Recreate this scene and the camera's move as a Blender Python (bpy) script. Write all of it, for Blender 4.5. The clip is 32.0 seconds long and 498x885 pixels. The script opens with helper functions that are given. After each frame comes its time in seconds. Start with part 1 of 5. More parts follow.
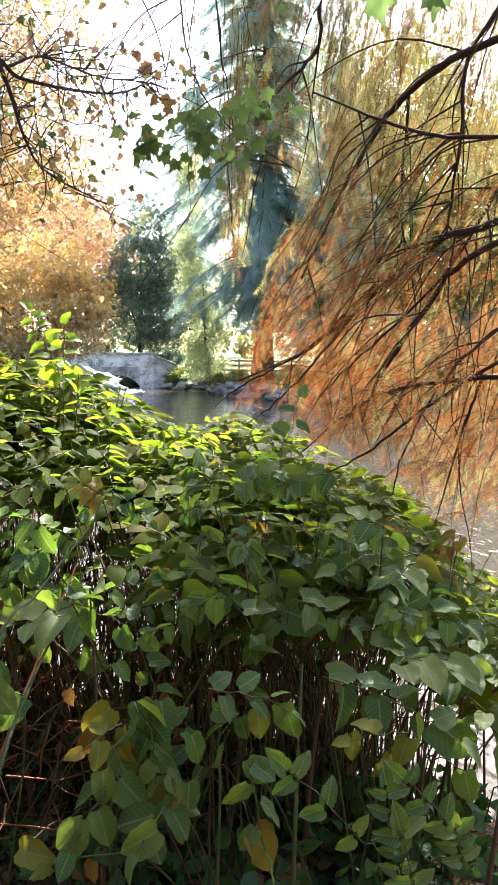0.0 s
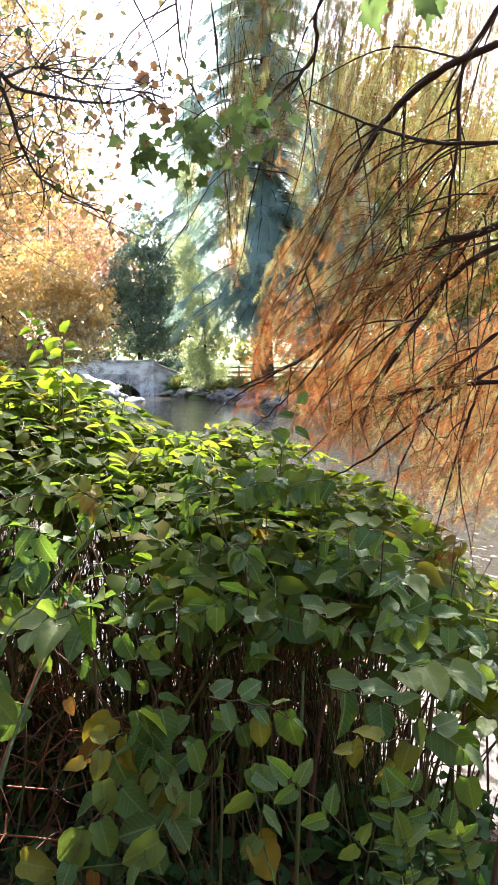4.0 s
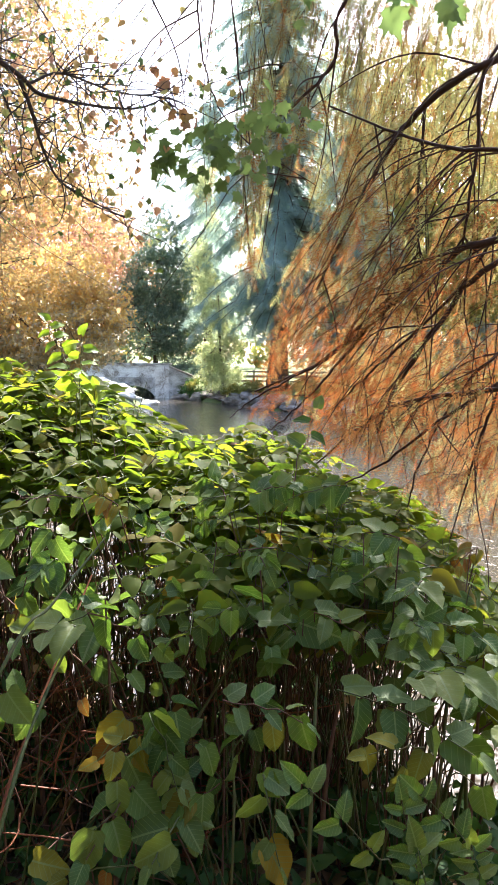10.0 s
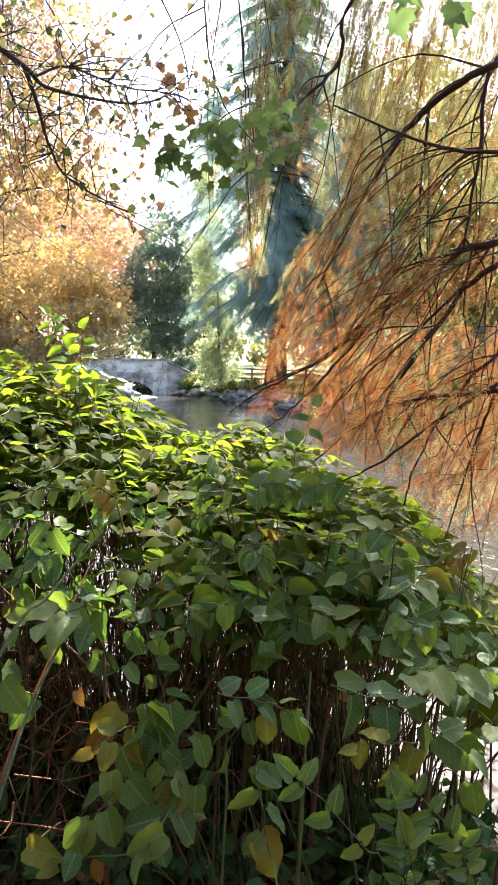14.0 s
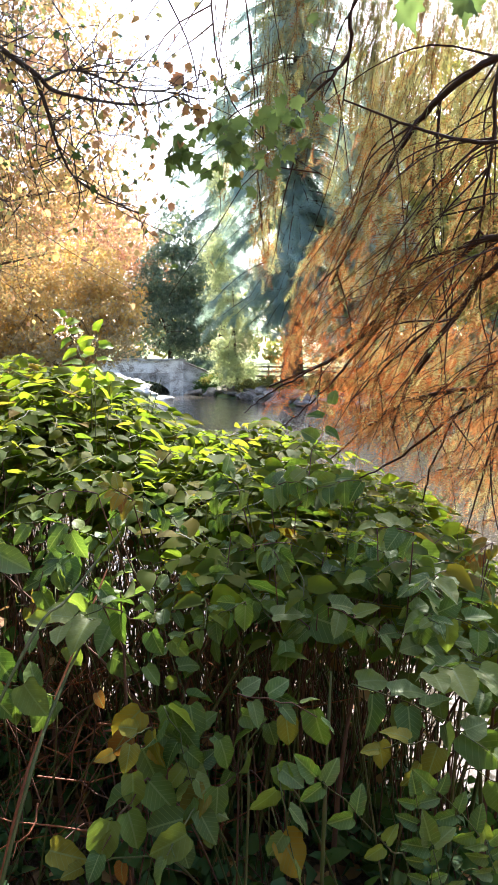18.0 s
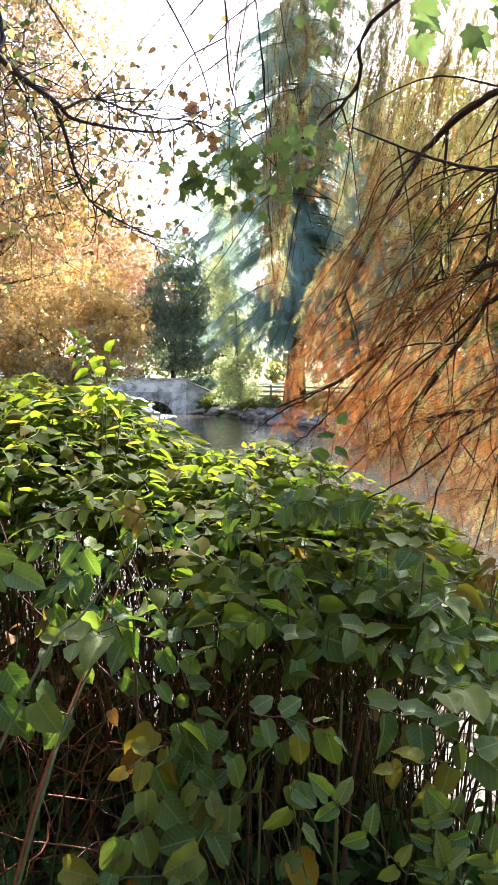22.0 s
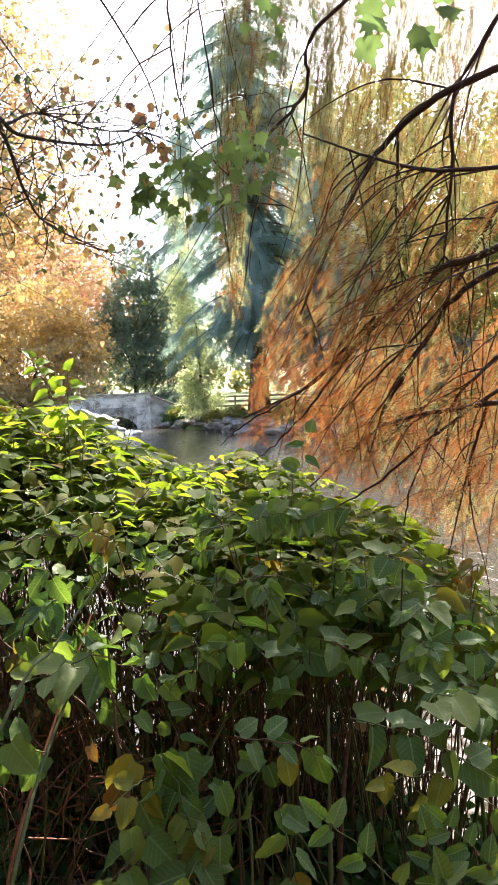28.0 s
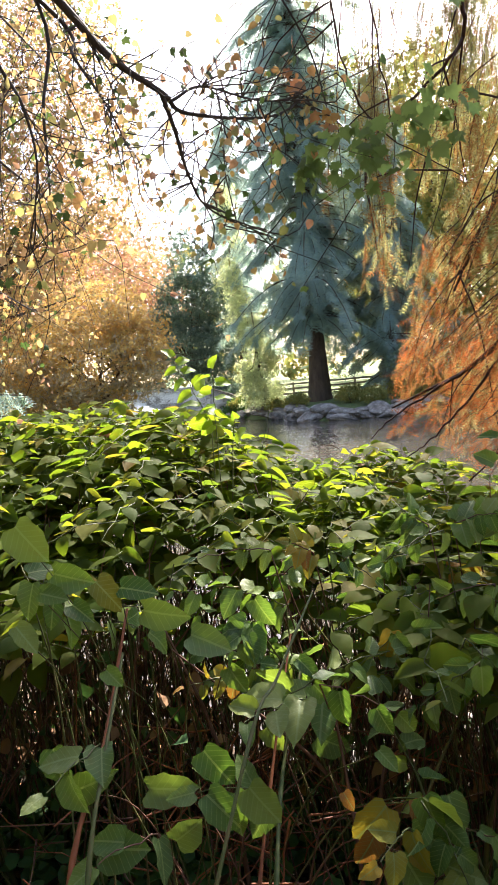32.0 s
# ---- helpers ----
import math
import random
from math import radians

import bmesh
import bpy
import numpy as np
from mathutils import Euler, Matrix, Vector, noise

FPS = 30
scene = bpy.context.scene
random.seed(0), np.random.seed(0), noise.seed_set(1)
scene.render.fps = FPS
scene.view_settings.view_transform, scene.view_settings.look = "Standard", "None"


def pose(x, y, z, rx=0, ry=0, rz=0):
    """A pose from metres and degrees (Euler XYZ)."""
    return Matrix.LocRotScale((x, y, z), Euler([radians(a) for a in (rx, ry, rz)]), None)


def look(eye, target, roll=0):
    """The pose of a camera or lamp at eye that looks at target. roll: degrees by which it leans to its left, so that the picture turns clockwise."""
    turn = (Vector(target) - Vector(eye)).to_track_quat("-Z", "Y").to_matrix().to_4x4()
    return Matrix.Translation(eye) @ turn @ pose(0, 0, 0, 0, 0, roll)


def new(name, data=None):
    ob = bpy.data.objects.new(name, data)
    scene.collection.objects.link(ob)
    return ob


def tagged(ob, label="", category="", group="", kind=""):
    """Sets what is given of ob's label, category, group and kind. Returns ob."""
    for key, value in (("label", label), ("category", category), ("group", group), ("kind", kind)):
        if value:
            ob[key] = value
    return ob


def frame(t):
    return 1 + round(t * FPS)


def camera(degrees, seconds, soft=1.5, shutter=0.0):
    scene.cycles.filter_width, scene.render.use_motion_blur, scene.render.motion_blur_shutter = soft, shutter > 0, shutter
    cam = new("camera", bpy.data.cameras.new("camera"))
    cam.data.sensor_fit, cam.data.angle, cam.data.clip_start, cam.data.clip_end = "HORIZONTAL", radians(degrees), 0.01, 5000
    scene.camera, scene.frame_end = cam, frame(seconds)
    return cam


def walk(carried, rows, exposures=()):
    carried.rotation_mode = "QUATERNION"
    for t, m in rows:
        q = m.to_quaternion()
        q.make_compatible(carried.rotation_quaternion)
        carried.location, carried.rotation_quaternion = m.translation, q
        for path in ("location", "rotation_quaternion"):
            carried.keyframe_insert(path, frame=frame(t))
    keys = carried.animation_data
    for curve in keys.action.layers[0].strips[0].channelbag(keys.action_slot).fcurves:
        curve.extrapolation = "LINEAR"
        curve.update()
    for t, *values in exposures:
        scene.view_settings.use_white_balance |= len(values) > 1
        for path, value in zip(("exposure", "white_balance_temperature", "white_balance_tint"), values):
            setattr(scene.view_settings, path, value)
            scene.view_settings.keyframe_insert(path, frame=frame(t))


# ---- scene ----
cam = camera(40.0, 32.0, soft=1.1, shutter=0.3)


def aim(x, y, z, yaw, pitch, roll):
    """A camera pose from a place, a turn to the left of +y, a tilt upwards and a lean, in degrees."""
    a, b = radians(yaw), radians(pitch)
    return look((x, y, z), (x - math.sin(a) * math.cos(b), y + math.cos(a) * math.cos(b), z + math.sin(b)), roll)


walk(cam, [
    (0.0, aim(-0.000, -0.000, 1.600, 0.02, -7.48, 0.87)),
    (0.5, aim(0.000, -0.002, 1.600, -0.14, -7.20, 0.65)),
    (1.0, aim(0.002, -0.004, 1.601, -0.05, -7.11, 0.94)),
    (1.5, aim(0.005, -0.002, 1.600, -0.01, -7.38, 1.05)),
    (2.0, aim(0.002, -0.001, 1.601, 0.87, -7.35, 1.40)),
    (2.5, aim(0.002, -0.000, 1.601, 0.90, -7.20, 1.07)),
    (3.0, aim(0.001, 0.001, 1.601, 0.37, -7.35, 1.14)),
    (3.5, aim(0.002, 0.001, 1.601, -0.01, -7.18, 0.55)),
    (5.5, aim(0.005, -0.006, 1.602, 0.16, -6.34, 0.26)),
    (6.0, aim(0.003, -0.009, 1.602, 0.34, -6.21, 0.56)),
    (6.5, aim(0.001, -0.008, 1.602, 0.93, -6.11, 0.31)),
    (7.0, aim(-0.003, -0.012, 1.602, 1.18, -6.31, 0.37)),
    (7.5, aim(-0.000, -0.013, 1.603, 0.84, -6.04, 0.29)),
    (8.0, aim(-0.002, -0.012, 1.604, 0.92, -6.05, 0.52)),
    (8.5, aim(-0.003, -0.011, 1.602, 1.16, -6.14, 0.54)),
    (9.0, aim(-0.003, -0.011, 1.602, 1.32, -6.28, 0.50)),
    (9.5, aim(-0.004, -0.009, 1.601, 1.40, -6.30, 0.79)),
    (10.0, aim(-0.003, -0.004, 1.602, 1.25, -6.61, 0.95)),
    (10.5, aim(-0.004, -0.002, 1.601, 1.33, -6.71, 1.40)),
    (11.0, aim(-0.006, -0.003, 1.600, 1.77, -6.77, 1.62)),
    (11.5, aim(-0.007, -0.005, 1.598, 1.98, -6.82, 2.11)),
    (12.0, aim(-0.009, -0.007, 1.596, 1.62, -7.05, 1.89)),
    (12.5, aim(-0.010, -0.011, 1.597, 1.34, -7.02, 1.75)),
    (13.0, aim(-0.010, -0.018, 1.597, 1.27, -6.85, 1.61)),
    (13.5, aim(-0.007, -0.019, 1.598, 1.13, -6.88, 1.64)),
    (14.0, aim(-0.008, -0.017, 1.599, 0.97, -6.81, 2.10)),
    (14.5, aim(-0.004, -0.013, 1.599, 1.19, -6.97, 2.17)),
    (16.5, aim(-0.006, -0.006, 1.599, 1.63, -7.32, 1.70)),
    (17.0, aim(-0.004, -0.009, 1.600, 1.63, -7.22, 1.97)),
    (17.5, aim(-0.004, -0.011, 1.601, 2.07, -7.29, 1.11)),
    (18.0, aim(-0.001, -0.009, 1.602, 2.48, -7.02, 0.75)),
    (18.5, aim(0.001, -0.005, 1.604, 2.77, -6.62, 0.58)),
    (19.0, aim(0.000, -0.006, 1.605, 2.99, -6.80, 0.66)),
    (19.5, aim(-0.003, -0.009, 1.605, 2.93, -6.95, 0.98)),
    (20.0, aim(-0.008, -0.022, 1.605, 3.49, -6.91, 1.64)),
    (20.5, aim(-0.028, -0.016, 1.602, 3.83, -6.67, 1.13)),
    (21.0, aim(-0.031, -0.025, 1.602, 2.73, -5.77, 0.64)),
    (21.5, aim(-0.026, -0.038, 1.603, 2.19, -5.24, 0.29)),
    (22.0, aim(-0.031, -0.037, 1.605, 2.64, -5.38, 1.10)),
    (22.5, aim(-0.032, -0.041, 1.604, 2.65, -5.17, 0.35)),
    (23.0, aim(-0.034, -0.039, 1.606, 2.93, -4.99, -1.07)),
    (23.5, aim(-0.046, -0.026, 1.600, 3.93, -5.50, -1.08)),
    (24.0, aim(-0.050, -0.008, 1.598, 3.95, -5.86, -1.13)),
    (24.5, aim(-0.037, -0.002, 1.596, 2.06, -6.25, -1.57)),
    (26.5, aim(-0.001, 0.014, 1.618, 3.77, -3.62, -2.23)),
    (27.0, aim(-0.006, 0.020, 1.619, 3.01, -3.92, -2.13)),
    (27.5, aim(-0.019, 0.024, 1.617, 0.41, -4.24, -1.85)),
    (28.0, aim(-0.037, 0.011, 1.612, -0.14, -4.60, -1.94)),
    (28.5, aim(-0.057, -0.004, 1.606, 0.20, -3.52, -3.36)),
    (29.0, aim(-0.078, 0.021, 1.609, 2.18, -4.64, -2.53)),
    (29.5, aim(-0.101, 0.047, 1.600, 6.56, -5.82, -2.51)),
    (30.0, aim(-0.161, 0.088, 1.601, 10.36, -6.13, -2.40)),
    (30.5, aim(-0.217, 0.110, 1.607, 9.98, -4.50, -2.07)),
    (31.0, aim(-0.267, 0.166, 1.620, 9.39, -5.51, -1.52)),
    (31.5, aim(-0.358, 0.201, 1.635, 6.33, -5.25, -3.73)),
    (32.0, aim(-0.451, 0.209, 1.653, 4.47, -5.29, -5.43)),
], exposures=[(0.0, 2.34, 6100, 14), (28.0, 2.18, 6400, 14), (32.0, 2.08, 6500, 14)])

# ---- light ----
SUN_AZ, SUN_EL = radians(19), radians(45)  # azimuth to the right of +y
world = bpy.data.worlds.new("sky")
scene.world = world
world.use_nodes = True
wn = world.node_tree.nodes
sky = wn.new("ShaderNodeTexSky")
sky.sky_type = 'NISHITA'
sky.sun_disc = False
sky.sun_elevation, sky.sun_rotation = SUN_EL, SUN_AZ
sky.air_density, sky.dust_density, sky.ozone_density = 1.0, 3.0, 1.0
world.node_tree.links.new(sky.outputs[0], wn["Background"].inputs[0])
wn["Background"].inputs[1].default_value = 0.15
sun_lamp = new("sun", bpy.data.lights.new("sun", 'SUN'))
sun_lamp.data.energy, sun_lamp.data.angle, sun_lamp.data.color = 5.0, radians(0.6), (1.0, 0.94, 0.84)
sun_lamp.matrix_world = look((0, 0, 0), (-math.sin(SUN_AZ) * math.cos(SUN_EL), -math.cos(SUN_AZ) * math.cos(SUN_EL), -math.sin(SUN_EL)))

# ---- materials ----


def base_mat(name):
    m = bpy.data.materials.new(name)
    m.use_nodes = True
    n, l = m.node_tree.nodes, m.node_tree.links
    return m, n, l, n["Principled BSDF"], n["Material Output"]


def ramp(n, stops):
    r = n.new("ShaderNodeValToRGB")
    e = r.color_ramp.elements
    while len(e) < len(stops):
        e.new(0.5)
    for k, (p, c) in zip(e, stops):
        k.position, k.color = p, (*c, 1)
    return r


def math_node(n, l, op, one, two):
    k = n.new("ShaderNodeMath")
    k.operation = op
    for i, v in enumerate((one, two)):
        if v is None:
            continue
        if hasattr(v, "links"):
            l.new(v, k.inputs[i])
        else:
            k.inputs[i].default_value = v
    return k.outputs[0]


def add_veins(n, l, tc, mix):
    """A pale midrib and side veins on a leaf whose blade lies along its own y axis."""
    xyz = n.new("ShaderNodeSeparateXYZ")
    l.new(tc.outputs["Object"], xyz.inputs[0])
    ax = math_node(n, l, 'ABSOLUTE', xyz.outputs[0], None)
    rib = math_node(n, l, 'LESS_THAN', ax, 0.022)
    run = math_node(n, l, 'SUBTRACT', xyz.outputs[1], math_node(n, l, 'MULTIPLY', ax, 0.8))
    saw = math_node(n, l, 'FRACT', math_node(n, l, 'MULTIPLY', run, 7.0), None)
    side = math_node(n, l, 'MULTIPLY', math_node(n, l, 'LESS_THAN', saw, 0.12), 0.55)
    fac = math_node(n, l, 'MULTIPLY', math_node(n, l, 'MAXIMUM', rib, side), 0.75)
    m = n.new("ShaderNodeMix")
    m.data_type = 'RGBA'
    l.new(fac, m.inputs[0])
    l.new(mix.outputs[2], m.inputs[6])
    m.inputs[7].default_value = (0.19, 0.24, 0.1, 1)
    return m


def leaf_mat(name, colours, through_colour, translucent=0.45, rough=0.45, island=True, spots=0.3, spot_colour=(0.16, 0.09, 0.02), scale=60, veins=False, spec=0.14):
    """A leaf: its colour differs from leaf to leaf, with blotches, a waxy gloss and light passing through."""
    m, n, l, p, out = base_mat(name)
    if island:
        g = n.new("ShaderNodeNewGeometry")
        rnd = g.outputs["Random Per Island"]
    else:
        g = n.new("ShaderNodeObjectInfo")
        rnd = g.outputs["Random"]
    r = ramp(n, [(i / max(1, len(colours) - 1), c) for i, c in enumerate(colours)])
    l.new(rnd, r.inputs[0])
    tc = n.new("ShaderNodeTexCoord")
    nz = n.new("ShaderNodeTexNoise")
    nz.inputs["Scale"].default_value, nz.inputs["Detail"].default_value = scale, 4
    l.new(tc.outputs["Object"], nz.inputs["Vector"])
    sp = ramp(n, [(0.55, (0, 0, 0)), (0.75, (spots, spots, spots))])
    l.new(nz.outputs[0], sp.inputs[0])
    mix = n.new("ShaderNodeMix")
    mix.data_type = 'RGBA'
    l.new(sp.outputs[0], mix.inputs[0])
    l.new(r.outputs[0], mix.inputs[6])
    mix.inputs[7].default_value = (*spot_colour, 1)
    if veins:
        mix = add_veins(n, l, tc, mix)
    l.new(mix.outputs[2], p.inputs["Base Color"])
    p.inputs["Roughness"].default_value = rough
    p.inputs["Specular IOR Level"].default_value = spec
    bp = n.new("ShaderNodeBump")
    bp.inputs["Strength"].default_value, bp.inputs["Distance"].default_value = (0.3, 0.02) if veins else (0.25, 0.004)
    l.new(nz.outputs[0], bp.inputs["Height"])
    l.new(bp.outputs[0], p.inputs["Normal"])
    tr = n.new("ShaderNodeBsdfTranslucent")
    m2 = n.new("ShaderNodeMix")
    m2.data_type, m2.blend_type = 'RGBA', 'MULTIPLY'
    m2.inputs[0].default_value = 1.0
    l.new(mix.outputs[2], m2.inputs[6])
    m2.inputs[7].default_value = (*through_colour, 1)
    l.new(m2.outputs[2], tr.inputs[0])
    ms = n.new("ShaderNodeMixShader")
    ms.inputs[0].default_value = translucent
    l.new(p.outputs[0], ms.inputs[1])
    l.new(tr.outputs[0], ms.inputs[2])
    l.new(ms.outputs[0], out.inputs[0])
    return m


def rough_mat(name, stops, scale=4.0, rough=0.85, bump=0.4, fine=9.0, stretch=(1, 1, 1), coords="Object", spec=0.3, dist=0.02):
    """Bark, stone, earth: a ramp over noise at two scales, with relief."""
    m, n, l, p, out = base_mat(name)
    tc = n.new("ShaderNodeTexCoord")
    mp = n.new("ShaderNodeMapping")
    mp.inputs["Scale"].default_value = stretch
    l.new(tc.outputs[coords], mp.inputs[0])
    a, b = n.new("ShaderNodeTexNoise"), n.new("ShaderNodeTexNoise")
    for t, s, d in ((a, scale, 5), (b, scale * fine, 6)):
        t.inputs["Scale"].default_value, t.inputs["Detail"].default_value = s, d
        l.new(mp.outputs[0], t.inputs["Vector"])
    mx = n.new("ShaderNodeMath")
    mx.operation = 'ADD'
    h = n.new("ShaderNodeMath")
    h.operation = 'MULTIPLY'
    h.inputs[1].default_value = 0.5
    l.new(a.outputs[0], mx.inputs[0])
    l.new(b.outputs[0], mx.inputs[1])
    l.new(mx.outputs[0], h.inputs[0])
    r = ramp(n, stops)
    l.new(h.outputs[0], r.inputs[0])
    l.new(r.outputs[0], p.inputs["Base Color"])
    p.inputs["Roughness"].default_value = rough
    p.inputs["Specular IOR Level"].default_value = spec
    bp = n.new("ShaderNodeBump")
    bp.inputs["Strength"].default_value, bp.inputs["Distance"].default_value = bump, dist
    l.new(h.outputs[0], bp.inputs["Height"])
    l.new(bp.outputs[0], p.inputs["Normal"])
    return m


KNOT = [(0.058, 0.095, 0.018), (0.078, 0.12, 0.019), (0.11, 0.145, 0.023), (0.064, 0.098, 0.024), (0.092, 0.125, 0.026), (0.12, 0.142, 0.028), (0.18, 0.13, 0.035)]
m_knot = leaf_mat("knotweed_leaf_green", KNOT, (1.6, 1.62, 0.5), 0.68, 0.6, scale=30, spec=0.08)
m_knot_one = leaf_mat("knotweed_leaf_near", [(0.055, 0.10, 0.03), (0.085, 0.14, 0.038), (0.125, 0.18, 0.042), (0.072, 0.115, 0.045), (0.175, 0.205, 0.05), (0.105, 0.155, 0.062)], (1.5, 1.7, 0.55), 0.4, 0.5, island=False, spots=0.4, scale=2.4, veins=True, spec=0.2)
m_knot_young = leaf_mat("knotweed_leaf_young", [(0.12, 0.2, 0.03), (0.16, 0.23, 0.035), (0.10, 0.17, 0.03)], (2.0, 2.0, 0.5), 0.5, 0.5, island=False, spots=0.2, scale=1.6, veins=True)
m_knot_old = leaf_mat("knotweed_leaf_yellowing", [(0.30, 0.20, 0.03), (0.22, 0.20, 0.03), (0.14, 0.15, 0.03), (0.25, 0.11, 0.03)], (1.3, 1.2, 0.6), 0.4, 0.55, island=False, spots=0.8, spot_colour=(0.1, 0.04, 0.01), scale=2.0, veins=True)
m_under = leaf_mat("undergrowth_leaf", [(0.04, 0.085, 0.035), (0.06, 0.12, 0.04), (0.045, 0.095, 0.04), (0.085, 0.13, 0.035)], (1.2, 1.4, 0.6), 0.3, 0.5)
m_rust = leaf_mat("cypress_rust", [(0.265, 0.085, 0.026), (0.30, 0.115, 0.032), (0.205, 0.055, 0.02), (0.28, 0.135, 0.038)], (1.15, 1.05, 0.95), 0.78, 0.7, spots=0.1)
m_gold = leaf_mat("cypress_gold", [(0.27, 0.15, 0.052), (0.245, 0.155, 0.06), (0.29, 0.122, 0.045), (0.205, 0.145, 0.06)], (1.15, 1.1, 0.95), 0.78, 0.7, spots=0.1)
m_olive = leaf_mat("cypress_olive", [(0.27, 0.27, 0.14), (0.23, 0.26, 0.135), (0.30, 0.27, 0.135), (0.32, 0.28, 0.13)], (1.2, 1.2, 0.95), 0.78, 0.7, spots=0.1)
m_maple_g = leaf_mat("maple_green", [(0.07, 0.11, 0.04), (0.095, 0.135, 0.05), (0.055, 0.09, 0.035)], (1.2, 1.25, 0.75), 0.4, 0.5)
m_maple_y = leaf_mat("maple_autumn", [(0.42, 0.30, 0.12), (0.40, 0.22, 0.11), (0.34, 0.30, 0.13), (0.24, 0.27, 0.10), (0.38, 0.2, 0.15), (0.54, 0.43, 0.22)], (1.3, 1.2, 0.95), 0.55, 0.55)
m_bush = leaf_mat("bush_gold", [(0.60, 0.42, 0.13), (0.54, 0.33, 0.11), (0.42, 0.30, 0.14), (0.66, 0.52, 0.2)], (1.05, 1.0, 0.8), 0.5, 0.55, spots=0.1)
# for the bush's lower clumps: shade is put into this greyer colour
m_bush_shaded = leaf_mat("bush_shaded", [(0.44, 0.36, 0.22), (0.32, 0.25, 0.15), (0.54, 0.46, 0.3), (0.34, 0.27, 0.16)], (1.05, 1.0, 0.8), 0.45, 0.55, spots=0.1)
m_red = leaf_mat("tree_copper", [(0.48, 0.26, 0.18), (0.52, 0.32, 0.2), (0.42, 0.2, 0.15), (0.56, 0.4, 0.22)], (1.1, 1.05, 0.9), 0.5, 0.55, spots=0.1)
m_brown = leaf_mat("autumn_brown", [(0.32, 0.19, 0.11), (0.38, 0.25, 0.12), (0.44, 0.33, 0.17), (0.27, 0.21, 0.11), (0.42, 0.38, 0.2)], (1.1, 1.0, 0.8), 0.5, 0.6, spots=0.1)
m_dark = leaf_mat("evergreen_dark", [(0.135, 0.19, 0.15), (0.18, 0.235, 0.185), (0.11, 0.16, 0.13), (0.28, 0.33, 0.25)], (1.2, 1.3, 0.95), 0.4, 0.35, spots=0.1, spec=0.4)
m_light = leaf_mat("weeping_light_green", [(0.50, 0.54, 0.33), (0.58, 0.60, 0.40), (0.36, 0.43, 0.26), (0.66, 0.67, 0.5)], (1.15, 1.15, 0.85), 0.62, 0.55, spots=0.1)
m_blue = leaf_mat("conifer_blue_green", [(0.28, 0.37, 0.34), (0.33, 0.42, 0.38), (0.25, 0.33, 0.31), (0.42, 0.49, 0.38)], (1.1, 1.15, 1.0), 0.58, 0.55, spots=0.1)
# conifer blue-green paled: the haze of distance is put into the colour
m_haze = leaf_mat("conifer_hazed", [(0.42, 0.50, 0.47), (0.48, 0.55, 0.5), (0.36, 0.44, 0.42), (0.5, 0.55, 0.42)], (1.1, 1.15, 1.05), 0.65, 0.55, spots=0.1)
m_wood_far = leaf_mat("woods_mixed", [(0.15, 0.19, 0.08), (0.28, 0.23, 0.09), (0.11, 0.16, 0.07), (0.36, 0.26, 0.09), (0.2, 0.23, 0.09)], (1.2, 1.2, 0.8), 0.45, 0.55, spots=0.1)
m_lime = leaf_mat("lime_olive", [(0.24, 0.26, 0.08), (0.34, 0.28, 0.08), (0.2, 0.24, 0.08), (0.42, 0.32, 0.09)], (1.1, 1.1, 0.8), 0.45, 0.55, spots=0.1)
m_ivy = leaf_mat("ivy_green", [(0.05, 0.1, 0.03), (0.1, 0.17, 0.05), (0.07, 0.12, 0.03)], (1.3, 1.4, 0.7), 0.3, 0.45, spots=0.1)
m_litter = leaf_mat("fallen_leaves", [(0.18, 0.095, 0.055), (0.28, 0.15, 0.07), (0.13, 0.075, 0.045), (0.36, 0.22, 0.09)], (1, 1, 1), 0.1, 0.7)
m_bark = rough_mat("bark_dark", [(0.3, (0.035, 0.022, 0.015)), (0.55, (0.09, 0.06, 0.04)), (0.75, (0.16, 0.11, 0.08))], 6, 0.9, 0.8, stretch=(1, 1, 0.25))
m_twig = rough_mat("twig_red_brown", [(0.3, (0.025, 0.012, 0.009)), (0.6, (0.06, 0.027, 0.018)), (0.8, (0.11, 0.055, 0.035))], 20, 0.75, 0.3, dist=0.004)
m_twig_dark = rough_mat("twig_dark", [(0.3, (0.025, 0.018, 0.015)), (0.7, (0.08, 0.06, 0.05))], 20, 0.8, 0.3, dist=0.004)
m_cane = rough_mat("cane_green", [(0.3, (0.045, 0.065, 0.016)), (0.5, (0.08, 0.09, 0.026)), (0.7, (0.13, 0.08, 0.04))], 8, 0.55, 0.2, stretch=(1, 1, 0.3), dist=0.004)
m_cane_red = rough_mat("cane_dry", [(0.3, (0.06, 0.026, 0.02)), (0.6, (0.13, 0.062, 0.04)), (0.8, (0.22, 0.14, 0.095))], 8, 0.7, 0.2, stretch=(1, 1, 0.3), dist=0.004)
m_cane_rust = rough_mat("cane_rust", [(0.3, (0.14, 0.04, 0.02)), (0.55, (0.24, 0.075, 0.03)), (0.75, (0.30, 0.13, 0.06))], 8, 0.6, 0.2, stretch=(1, 1, 0.3), dist=0.004)
m_stone = rough_mat("stone_grey", [(0.38, (0.13, 0.115, 0.095)), (0.5, (0.40, 0.37, 0.33)), (0.62, (0.64, 0.61, 0.57))], 2.5, 0.9, 0.7)
m_render = rough_mat("parapet_render", [(0.42, (0.26, 0.22, 0.18)), (0.48, (0.62, 0.58, 0.52)), (0.58, (0.86, 0.83, 0.77))], 2.2, 0.9, 0.5)
m_rock = rough_mat("bank_rock", [(0.36, (0.07, 0.06, 0.05)), (0.5, (0.2, 0.17, 0.14)), (0.66, (0.42, 0.38, 0.33))], 2.0, 0.9, 0.8)
